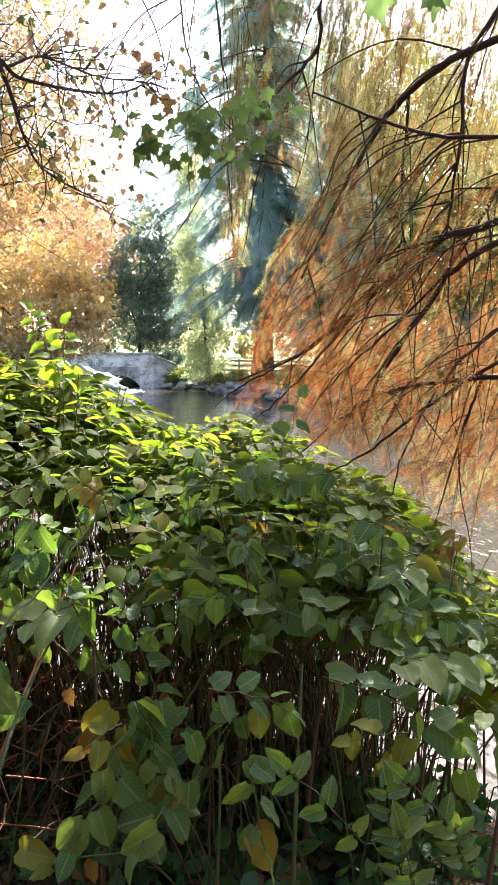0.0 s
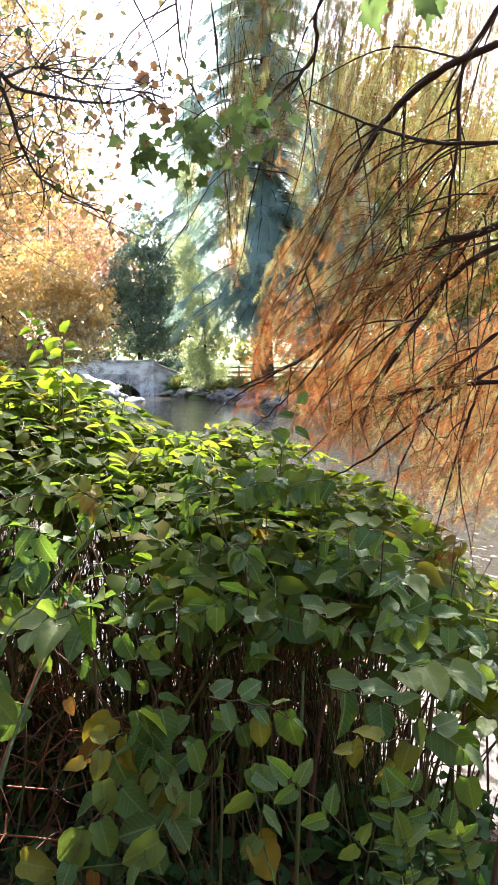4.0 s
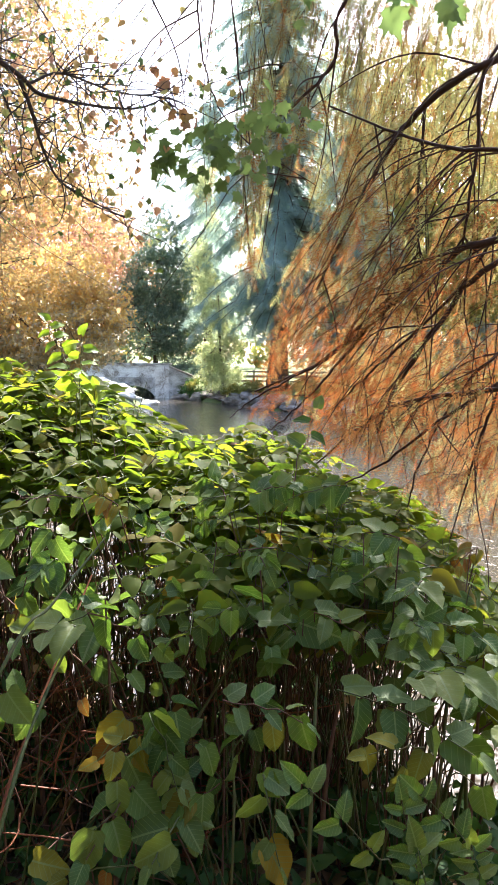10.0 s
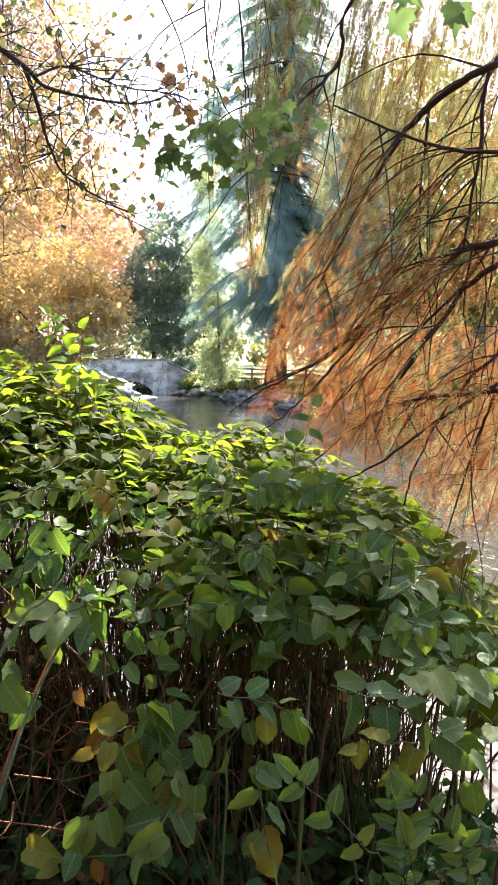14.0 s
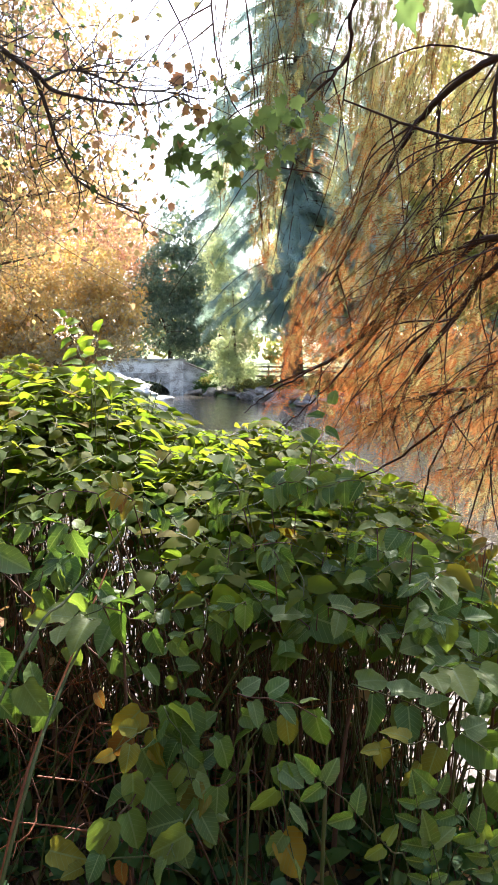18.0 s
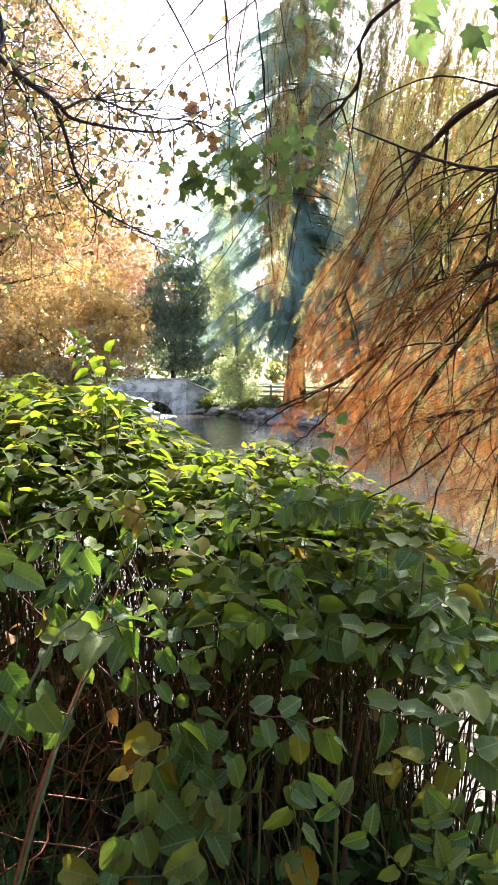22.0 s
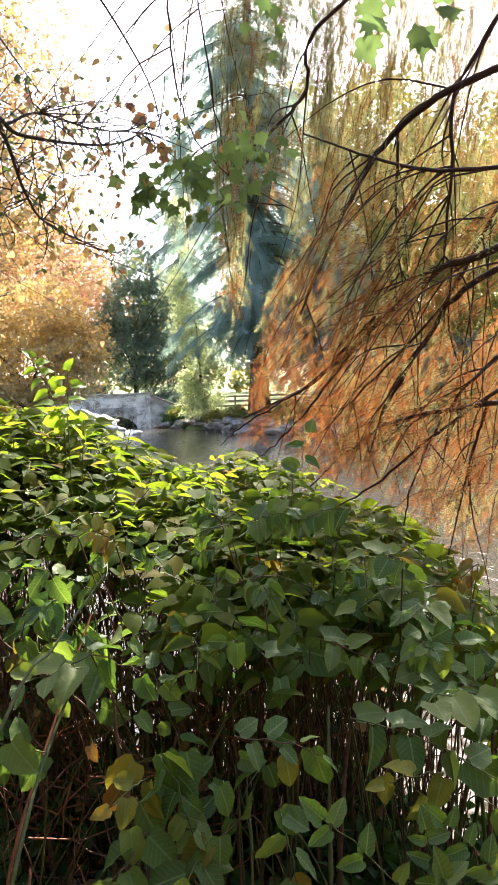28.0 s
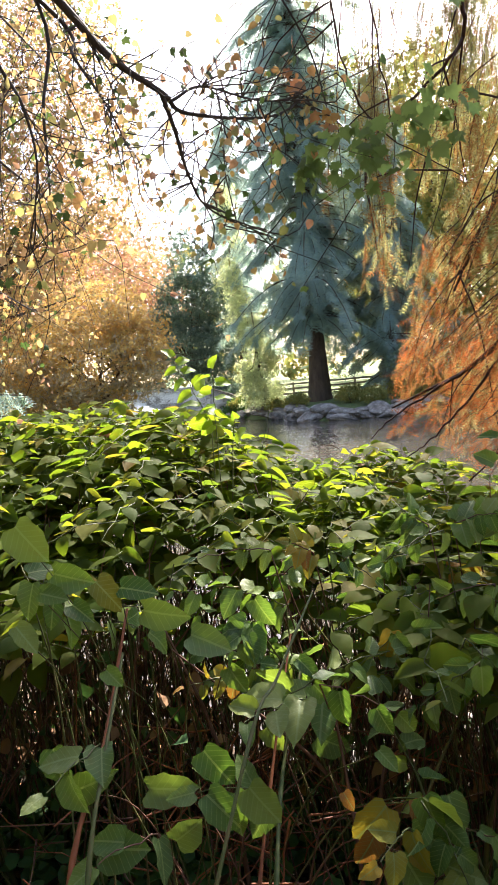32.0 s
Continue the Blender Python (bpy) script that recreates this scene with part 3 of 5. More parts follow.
def broad_tree(name, place, label, category, trunk_h, radius, lobes, mats, clumps, size, seed, group="", limbs=9, airy=False):
    """A broad-leaved tree: a trunk, limbs that reach into the crown's lobes, and ragged clumps of leaves."""
    r = np.random.default_rng(seed)
    p = np.asarray(place, float)
    t = thing(name, place, label, category, group)
    top = p + (r.uniform(-0.3, 0.3), r.uniform(-0.3, 0.3), trunk_h)
    tubes = [tube(bent(p - (0, 0, 0.15), top, 0, 0.12, 8, r), radius, radius * 0.6, 9)]
    lob = [(p + np.array(c), np.array(s, float)) for c, s in lobes]
    for i in range(limbs):
        c, s = lob[i % len(lob)]
        end = c + r.normal(0, 0.35, 3) * s
        start = p + (top - p) * r.uniform(0.45, 1.0)
        line = bent(start, end, -0.1, 0.25, 8, r)
        tubes.append(tube(line, radius * 0.38, radius * 0.06, 6))
        for _ in range(4):
            a = line[r.integers(3, 8)]
            tubes.append(tube(bent(a, a + r.normal(0, 0.5, 3) * s, -0.05, 0.3, 5, r), radius * 0.12, radius * 0.03, 4))
    v, f = joined(tubes)
    child("trunk", mesh_np("trunk", v, f, [m_bark], smooth=True), t)
    vol = np.array([s.prod() ** 0.7 for _, s in lob])
    parts, idx = [], []
    for k, ((c, s), share) in enumerate(zip(lob, vol / vol.sum())):
        n = int(clumps * share)
        d = rand_dirs(n, r=r)
        rad = 1.22 * r.random(n) ** 0.5 if airy else r.uniform(0.35, 1.0, n) ** 0.45
        lump = 1 + 0.22 * np.sin(d[:, 0] * 5 + k) * np.cos(d[:, 1] * 4 + 2 * k) + 0.15 * np.sin(d[:, 2] * 9 + 3 * k)
        at = c + d * s * (rad * lump)[:, None]
        at = at[at[:, 2] > p[2] + 0.15]
        v, f = scatter(CLUMPS[k % 3], at, rand_dirs(len(at), r=r), rand_dirs(len(at), 0.8, r=r), size * r.uniform(0.6, 1.4, len(at)))
        parts.append((v, f))
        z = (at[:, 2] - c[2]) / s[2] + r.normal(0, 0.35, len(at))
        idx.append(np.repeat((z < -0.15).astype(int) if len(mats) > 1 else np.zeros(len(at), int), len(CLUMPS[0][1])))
    v, f = joined(parts)
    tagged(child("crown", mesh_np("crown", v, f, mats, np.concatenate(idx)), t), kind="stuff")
    return t


def conifer(name, place, label, tall, spread, mat, seed, whorls=40, low=1.6, group="", droop=0.35, trunk_r=0.45, size=0.75, left=1.0, ragged=0.22, taper=0.8, boughs=6):
    """A large conifer: straight trunk, drooping boughs in layers, flat hanging sprays."""
    r = np.random.default_rng(seed)
    p = np.asarray(place, float)
    t = thing(name, place, label, "conifer", group)
    z = np.linspace(-0.2, tall, 16)
    v, f = tube(p + np.stack([0.04 * np.sin(z), 0.04 * np.cos(z * 0.7), z], -1), trunk_r, 0.04, 12)
    flare = 1 + 0.4 * np.exp(-np.maximum(v[:, 2] - p[2], 0) / 0.35)
    v[:, :2] = p[:2] + (v[:, :2] - p[:2]) * flare[:, None]
    child("trunk", mesh_np("trunk", v, f, [m_bark], smooth=True), t)
    tubes, at, ahead, nrm = [], [], [], []
    for i in range(whorls * boughs):
        h = low + (tall - low) * (i / (whorls * boughs)) ** 1.05 + r.uniform(0, 0.25)
        reach = spread * max(0.02, 1 - h / (tall * 1.04)) ** taper * (0.65 + 0.35 * min(1, (h - low + 0.9) / 2.2))
        reach *= r.uniform(0.93 - ragged, 0.93 + ragged)
        a = r.uniform(0, 2 * math.pi)
        L = reach * r.choice([0.35, 0.6, 0.8, 0.95, 1.1, 1.25]) * r.uniform(0.9, 1.1)
        d = np.array([math.cos(a), math.sin(a), 0])
        if d[0] < -0.3 and h < 10:
            L *= left
        s = np.linspace(0, 1, 8)
        line = p + (0, 0, h) + d * (L * s)[:, None] + np.stack([0 * s, 0 * s, L * (0.12 * s - droop * s**2)], -1)
        tubes.append(tube(line, 0.05, 0.012, 4))
        m = int((8 + L * 30) * (1.0 if h < 19 else 0.15))
        q = r.uniform(0.12, 1.05, m)
        pos = np.stack([np.interp(q, s, line[:, c]) for c in range(3)], -1)
        side = np.cross(d, (0, 0, 1)) * r.choice([-1, 1], m)[:, None]
        pos += side * (r.uniform(0, 0.35, m) * (0.3 + L * 0.22 * (1.15 - q)))[:, None] + r.normal(0, 0.06, (m, 3))
        at.append(pos)
        ahead.append(d * 0.55 + side * r.uniform(0.1, 0.7, m)[:, None] + np.stack([0 * q, 0 * q, -0.35 - 0.55 * r.random(m)], -1))
        nrm.append(np.tile((0, 0, 1.0), (m, 1)) + r.normal(0, 0.35, (m, 3)))
    v, f = joined(tubes)
    tagged(child("bough_layer", mesh_np("bough_layer", v, f, [m_bark]), t, "dark drooping boughs"), kind="stuff")
    at, ahead, nrm = np.vstack(at), np.vstack(ahead), np.vstack(nrm)
    v, f = scatter(sprig_template(4, 0.24, 0.06, 0.4), at, ahead, nrm, size * r.uniform(0.35, 0.85, len(at)))
    tagged(child("needles", mesh_np("needles", v, f, [mat]), t), kind="stuff")
    return t


G = lambda x, y: float(height(np.array(x, float), np.array(y, float)))

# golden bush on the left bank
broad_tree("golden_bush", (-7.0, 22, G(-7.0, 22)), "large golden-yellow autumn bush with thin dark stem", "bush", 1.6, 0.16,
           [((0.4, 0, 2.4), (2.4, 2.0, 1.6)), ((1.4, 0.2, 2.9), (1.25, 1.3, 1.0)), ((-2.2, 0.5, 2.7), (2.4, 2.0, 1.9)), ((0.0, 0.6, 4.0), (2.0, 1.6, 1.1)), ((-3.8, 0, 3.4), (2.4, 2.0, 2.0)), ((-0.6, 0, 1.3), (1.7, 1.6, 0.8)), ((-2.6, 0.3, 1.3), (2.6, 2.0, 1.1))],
           [m_bush, m_bush_shaded], 8500, 0.34, 21)
broad_tree("autumn_tree", (-8.2, 13, G(-8.2, 13)), "autumn tree with thin orange and yellow leaves by the pond", "tree", 2.6, 0.2,
           [((1.8, 0, 4.9), (2.0, 1.8, 2.6)), ((0.2, 0, 5.6), (2.4, 2.0, 3.0)), ((2.6, 0.5, 3.4), (1.1, 1.2, 1.0)), ((-1.2, 0, 4.0), (2.4, 2, 2.0)), ((2.2, 0.4, 6.4), (1.4, 1.2, 1.4)), ((2.1, 0, 7.2), (1.7, 1.8, 2.2)), ((1.0, 0, 9.2), (2.4, 2.0, 2.2)), ((3.4, 0.2, 5.0), (0.8, 1.0, 1.2)), ((3.2, 0, 8.4), (1.0, 1.0, 1.3)), ((-0.5, 0, 7.6), (2.2, 2.0, 2.4)), ((0.4, 0, 3.0), (1.8, 1.6, 1.2)), ((4.6, 0, 4.6), (1.1, 1.2, 1.2)), ((4.2, 0, 6.2), (1.3, 1.2, 1.5)), ((3.8, 0.3, 8.0), (1.4, 1.2, 1.6))],
           [m_maple_y, m_brown], 17000, 0.2, 29, limbs=24, airy=True)
broad_tree("copper_tree", (-12.0, 47, 0.5), "tall copper-pink autumn tree behind the bridge", "tree", 4, 0.3,
           [((1.6, 0, 7.6), (3.2, 3, 2.4)), ((0.4, 0, 10.2), (2.8, 3, 2.2)), ((-2.5, 0, 11.5), (3.6, 3, 3.2)), ((-4, 0, 7.5), (4, 3, 3.6)), ((2.6, 0, 5.2), (2.6, 2.4, 1.8))], [m_red, m_red], 7000, 0.42, 22, airy=True)
broad_tree("yellow_tree", (-15.5, 38, 0.4), "tall yellow and orange autumn tree", "tree", 4, 0.3,
           [((0, 0, 6.5), (4.4, 3.5, 4)), ((3, 0, 9), (3, 3, 3)), ((-3, 0, 9.5), (4, 3.5, 3.5))], [m_bush, m_red], 5000, 0.5, 23, airy=True)
broad_tree("dark_evergreen", (-7.2, 45, 0.4), "dense dark evergreen tree behind the bridge parapet", "tree", 2.6, 0.22,
           [((0.2, 0, 3.4), (2.3, 2.2, 2.4)), ((0.0, 0, 6.4), (2.1, 2, 2.4)), ((0.4, 0, 9.2), (1.5, 1.5, 2.0)), ((1.7, -0.4, 3.0), (1.6, 1.5, 2.4)), ((-1.4, 0.3, 5.0), (1.3, 1.4, 2.2)), ((1.3, 0, 6.6), (1.2, 1.2, 1.7))], [m_dark, m_dark], 7000, 0.40, 24)
broad_tree("weeping_tree", (-2.2, 34.9, G(-2.2, 34.9)), "bright light-green weeping tree in full sun by the water", "tree", 5.0, 0.07,
           [((0.1, 0, 0.9), (1.0, 0.9, 0.8)), ((-0.5, 0, 1.9), (0.7, 0.8, 0.8)), ((0.3, 0, 2.6), (0.8, 0.7, 0.8)), ((-0.3, 0, 3.9), (0.7, 0.7, 0.9)), ((-0.8, 0, 5.2), (0.6, 0.6, 1.0)), ((-1.1, 0, 6.8), (0.5, 0.5, 1.0))], [m_light, m_light], 4400, 0.25, 25, airy=True)
# shade under each lobe is put into the colour: m_dark on the lower clumps
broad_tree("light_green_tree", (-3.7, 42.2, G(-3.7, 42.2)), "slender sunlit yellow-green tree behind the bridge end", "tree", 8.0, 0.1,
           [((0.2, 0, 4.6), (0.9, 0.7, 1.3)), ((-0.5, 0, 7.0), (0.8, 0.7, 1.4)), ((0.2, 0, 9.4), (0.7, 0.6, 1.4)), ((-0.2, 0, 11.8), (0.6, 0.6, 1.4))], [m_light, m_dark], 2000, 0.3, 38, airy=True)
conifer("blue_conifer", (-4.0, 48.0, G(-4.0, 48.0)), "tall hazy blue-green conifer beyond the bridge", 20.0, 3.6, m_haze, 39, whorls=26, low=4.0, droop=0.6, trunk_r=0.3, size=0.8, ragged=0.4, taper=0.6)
conifer("blue_conifer", (0.62, 34.0, G(0.62, 34.0)), "tall blue-green conifer with bare dark lower trunk", 34, 4.6, m_blue, 26, whorls=84, low=3.6, droop=0.6, trunk_r=0.45, size=0.72, left=0.85, ragged=0.35, taper=0.45, boughs=7)
conifer("blue_conifer", (4.2, 33.6, G(4.2, 33.6)), "bushy blue-green conifer with boughs to the ground", 15, 2.6, m_blue, 27, whorls=40, low=0.9, droop=0.55, trunk_r=0.3, size=0.66, taper=0.55)

conifer("cedar_shrub", (-8.6, 15.8, G(-8.6, 15.8)), "low grey-green cedar spreading under the autumn tree", 4.4, 2.2, m_blue, 28, whorls=14, low=0.3, droop=0.15, trunk_r=0.14, size=0.5)

for k, (x, y, s) in enumerate(((-7.4, 43.2, 1.0), (-9.6, 43.0, 1.1), (-5.4, 42.6, 0.8), (-3.8, 41.0, 0.7))):
    broad_tree("evergreen_shrub", (x, y, G(x, y)), "low dark evergreen shrub behind the bridge", "shrub", 0.6 * s, 0.06,
               [((0, 0, 0.9 * s), (1.2 * s, 0.9 * s, 0.9 * s)), ((0.4, 0.2, 1.3 * s), (0.8 * s, 0.8 * s, 0.7 * s))], [m_dark, m_dark], 1500, 0.26, 70 + k, group="shrubs behind the bridge", limbs=5)
for k, (x, s) in enumerate(((4.9, 1.5), (6.6, 2.0), (8.6, 1.7), (10.4, 2.2), (12.6, 1.9), (14.8, 2.3), (17.2, 2.0))):
    y = float(np.interp(x, FAR_X, FAR_Y)) + 1.7
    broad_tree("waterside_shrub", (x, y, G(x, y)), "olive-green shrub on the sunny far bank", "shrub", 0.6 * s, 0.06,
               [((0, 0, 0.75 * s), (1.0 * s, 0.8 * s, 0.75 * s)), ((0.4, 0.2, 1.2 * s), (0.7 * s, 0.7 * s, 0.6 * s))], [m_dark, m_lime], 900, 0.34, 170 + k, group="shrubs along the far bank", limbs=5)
for k, (x, y, h, w) in enumerate(((8.5, 38, 17, 4.4), (15, 35, 15, 4.8), (11, 47, 20, 5), (22, 34, 14, 4.8), (5.5, 46, 20, 4.2), (19, 44, 18, 5.0))):
    broad_tree("lime_tree", (x, y, G(x, y)), "tall lime tree turning from green to yellow", "tree", h * 0.3, 0.3,
               [((0, 0, h * 0.36), (w, w, h * 0.24)), ((0.8, 0, h * 0.62), (w * 0.9, w, h * 0.25)), ((-0.8, 0, h * 0.85), (w * 0.7, w * 0.7, h * 0.2))], [m_lime, m_lime], 3200, 0.8, 80 + k, group="lime trees on the far bank")


for k, (x, y, s) in enumerate(((1.9, 31.2, 0.55), (-0.5, 31.9, 0.45), (2.8, 30.2, 0.5), (-3.4, 36.6, 0.5), (-1.6, 34.2, 0.4), (4.6, 30.4, 0.8), (6.4, 31.0, 1.1), (8.6, 31.6, 1.0), (11.0, 32.6, 1.3), (13.5, 33.2, 1.2), (5.4, 32.2, 0.9))):
    broad_tree("bank_shrub", (x, y, G(x, y)), "small yellow-green shrub at the far waterline", "shrub", 0.4 * s, 0.03,
               [((0, 0, 0.7 * s), (1.3 * s, 0.9 * s, 0.7 * s))], [m_lime, m_lime], 420, 0.22, 60 + k, group="shrubs along the far bank", limbs=4)


def make_bank_ivy():
    r = np.random.default_rng(66)
    n = 2600
    x = r.uniform(-6.0, -3.2, n)
    y = np.interp(x, FAR_X, FAR_Y) + r.uniform(-0.1, 1.6, n)
    lump = 0.25 + 0.2 * np.sin(x * 5) * np.cos(y * 4)
    pos = np.stack([x, y, height(x, y) + np.abs(r.normal(0, 1, n)) * lump], -1)
    v, f = scatter(CLUMPS[0], pos, rand_dirs(n, r=r), rand_dirs(n, 1.0, r=r), r.uniform(0.18, 0.4, n))
    tagged(new("bank_ivy", mesh_np("bank_ivy", v, f, [m_ivy])), "ivy and low green plants below the wing wall", "ground cover", kind="stuff")


make_bank_ivy()


def make_woods():
    r = np.random.default_rng(31)
    at, size = [], []
    for i in range(150):
        a = r.uniform(0, 2 * math.pi)
        d = r.uniform(58, 95)
        c = np.array([d * math.sin(a), 6 + d * math.cos(a), 0.8])
        h, w = r.uniform(9, 20), r.uniform(3.5, 6.5)
        n = 85
        q = rand_dirs(n, r=r) * (r.uniform(0.3, 1, n) ** 0.4)[:, None]
        at.append(c + (0, 0, h * 0.52) + q * (w, w, h * 0.5))
    for i in range(40):  # an unseen belt behind the path, added to block sky light from there
        a = r.uniform(0.56 * math.pi, 1.6 * math.pi)
        d = r.uniform(9, 20)
        c = np.array([d * math.sin(a), -1 + d * math.cos(a), 0.2])
        h, w = r.uniform(6, 13), r.uniform(2, 3.4)
        q = rand_dirs(140, r=r) * (r.uniform(0.3, 1, 140) ** 0.4)[:, None]
        at.append(c + (0, 0, h * 0.5) + q * (w, w, h * 0.5))
    at = np.vstack(at)
    v, f = scatter(CLUMPS[1], at, rand_dirs(len(at), r=r), rand_dirs(len(at), 0.6, r=r), r.uniform(1.7, 3.8, len(at)))
    tagged(new("distant_woods", mesh_np("distant_woods", v, f, [m_wood_far])), "mixed green and yellow woods round the park", "woods", kind="stuff")


make_woods()

# ---- swamp cypress by the water ----


EDGE_V = [-0.27, -0.22, -0.165, -0.115, -0.088, -0.062, -0.03, 0.015, 0.077, 0.127, 0.177, 0.22, 0.27, 0.35, 0.5]
EDGE_U = [0.33, 0.25, 0.16, 0.06, 0.0, -0.028, -0.018, 0.004, 0.0, 0.024, 0.052, 0.06, 0.02, -0.03, -0.045]
SIDE_V, SIDE_U = [-0.1, -0.03, 0.04, 0.09, 0.13, 0.17, 0.3, 0.5], [0.085, 0.09, 0.125, 0.15, 0.165, 0.13, 0.08, 0.07]


def inside(p, slack):
    """Whether a twig's tip lies within the ragged outline of the hanging foliage, seen along the path."""
    u, v = p[0] / p[1], (p[2] - 1.6) / p[1]
    return u > np.interp(v, EDGE_V, EDGE_U) - slack and p[0] > -0.45 + (p[1] - 0.2) * (np.interp(v, SIDE_V, SIDE_U) - slack)


def make_cypress():
    r = np.random.default_rng(41)
    foot = np.array((2.7, 2.75, WATER - 0.15))
    c = thing("swamp_cypress", tuple(foot), "swamp cypress with rusty gold feathery foliage over the water", "tree")
    v, f = tube(bent(foot, foot + (0.3, 0.2, 13), 0, 0.1, 14, r), 0.34, 0.05, 14)
    flare = 1 + 0.8 * np.exp(-np.maximum(v[:, 2] - foot[2], 0) / 0.4)
    v[:, :2] = foot[:2] + (v[:, :2] - foot[:2]) * flare[:, None]
    child("trunk", mesh_np("trunk", v, f, [m_bark], smooth=True), c)
    up = lambda z: foot + (0.02 * z, 0.015 * z, z)
    limbs = [  # control points of the boughs and their thickness at the start and at the tip
        ([up(2.6), (1.5, 2.5, 1.9), (1.0, 2.6, 1.62), (0.72, 2.75, 1.40), (0.5, 2.9, 1.18), (0.36, 3.0, 1.08)], 0.012, 0.003),
        ([up(2.9), (1.5, 2.5, 2.2), (1.05, 2.6, 1.80), (0.8, 2.72, 1.55), (0.66, 2.85, 1.22), (0.62, 2.9, 1.0)], 0.010, 0.003),
        ([up(3.3), (1.4, 2.4, 2.6), (0.95, 2.5, 2.3), (0.72, 2.62, 1.9), (0.45, 2.8, 1.6), (0.3, 2.95, 1.42)], 0.010, 0.003),
        ([(0.50, 2.82, 1.88), (0.26, 3.02, 1.63), (0.08, 3.10, 1.52), (-0.07, 3.13, 1.43), (-0.16, 3.13, 1.35)], 0.008, 0.002),
        ([(0.42, 2.92, 1.75), (0.22, 2.95, 1.50), (0.08, 2.98, 1.36), (-0.03, 3.0, 1.28)], 0.006, 0.002),
        ([up(3.6), (1.48, 2.39, 2.82), (0.78, 2.48, 2.65), (0.57, 2.67, 2.56), (0.43, 2.83, 2.39), (0.30, 3.02, 2.11), (0.22, 3.11, 1.93)], 0.0186, 0.0048),
        ([up(3.0), (1.48, 2.26, 2.34), (0.77, 2.39, 2.32), (0.51, 2.64, 2.44), (0.23, 2.85, 2.62)], 0.0124, 0.0032),
        ([(0.57, 2.67, 2.56), (0.57, 2.71, 2.19), (0.61, 2.71, 1.85)], 0.0062, 0.0024),
        ([up(3.0), (1.48, 2.39, 2.30), (0.81, 2.47, 2.05), (0.71, 2.59, 2.03), (0.57, 2.80, 1.90), (0.27, 3.02, 1.63), (-0.05, 3.21, 1.47)], 0.0198, 0.0040),
        ([up(2.8), (1.48, 2.39, 2.17), (0.81, 2.47, 1.97), (0.67, 2.69, 1.77), (0.54, 2.85, 1.51), (0.48, 2.89, 1.32)], 0.0174, 0.0032),
        ([up(2.3), (1.57, 2.48, 1.60), (0.89, 2.63, 1.52), (0.59, 2.89, 1.45), (0.43, 3.00, 1.34), (0.23, 3.11, 1.14)], 0.0149, 0.0032),
        ([up(4.2), (1.22, 2.35, 3.08), (0.77, 2.49, 2.69), (0.73, 2.54, 2.33), (0.71, 2.59, 2.03)], 0.0112, 0.0040),
        ([(0.89, 2.63, 1.52), (0.84, 2.69, 1.30), (0.77, 2.76, 0.90)], 0.0074, 0.0024),
        ([up(5.0), (1.30, 2.61, 3.51), (0.34, 2.75, 3.03), (0.25, 2.85, 2.80), (0.12, 2.95, 2.68), (-0.09, 3.04, 2.51), (-0.10, 3.05, 2.25), (-0.07, 3.05, 2.02)], 0.010, 0.0032),
        ([up(5.6), (0.78, 2.61, 4.21), (-0.09, 2.44, 3.60), (-0.23, 2.41, 3.08), (-0.24, 2.42, 2.66), (-0.13, 2.51, 2.42), (0.18, 2.68, 2.27)], 0.0062, 0.0016),
        ([up(5.7), (0.70, 2.52, 4.30), (0.00, 2.44, 3.60), (-0.15, 2.42, 3.08), (-0.12, 2.43, 2.66), (-0.07, 2.51, 2.36)], 0.0062, 0.0016),
    ]
    hang = []
    for nth, (pts, r0, r1) in enumerate(limbs):
        line = curve_through(pts, 7)
        line[2:-2] += r.normal(0, 0.003, (len(line) - 4, 3))
        v, f = tube(line, r0, r1, 8)
        bough = child("bough", mesh_np("bough", v, f, [m_twig], smooth=True), c)
        for _ in range(15 if nth < 14 else 8):  # side branches
            k = int(r.integers(len(line) // 3, len(line) - 1))
            a = line[k]
            L = r.uniform(0.25, 0.9)
            g = unit(np.array((r.uniform(-0.9, 0.25), r.uniform(-0.2, 0.5), r.uniform(-1.3, -0.2))))
            sub = curve_through(bent(a, a + g * L, r.uniform(-0.4, -0.1), 0.1, 4, r), 3)
            if nth < 14 and not inside(sub[-1], 0.01):
                continue
            v, f = tube(sub, min(0.0042, r0 * 0.5), 0.001, 5)
            child("side_branch", mesh_np("side_branch", v, f, [m_twig], smooth=True), bough)
            if nth < 14:
                hang += [sub[k] for k in r.integers(3, len(sub), 3)]
        if nth < 14:
            hang += [line[k] for k in r.integers(len(line) // 2, len(line), 7 if nth < 13 else 3)]
    # hanging twigs fill a curtain behind the boughs; its edge falls away to the left and below
    n = 4000
    vv = r.uniform(-0.27, 0.70, n)
    vv[-2000:] = r.uniform(0.22, 0.75, 2000)
    vv[:900] = r.uniform(-0.26, 0.03, 900)
    uu = np.interp(vv, EDGE_V, EDGE_U) + 0.55 * r.random(n) ** 1.05
    d = 3.2 + (0.5 + 1.5 * np.clip((uu - 0.05) / 0.25, 0, 1)) * r.random(n) ** 1.2
    tip = np.stack([uu * d, d, 1.6 + vv * d], -1)
    keep = (tip[:, 2] > WATER + 0.2) & (uu < 0.62) & np.array([inside(q, r.normal(0, 0.02)) for q in tip])
    lumps = np.array([noise.noise(Vector((u * 8, v * 7, k * 1.3))) for u, v, k in zip(uu, vv, d)])
    keep &= lumps > np.where(vv > 0.28, -1.0, np.where(vv > 0.04, -0.02, np.where(uu > 0.1, -0.2, 0.08)))
    keep &= ~((uu < 0.09) & (vv > 0.12) & (r.random(n) < 0.65))
    hang = np.array(hang)
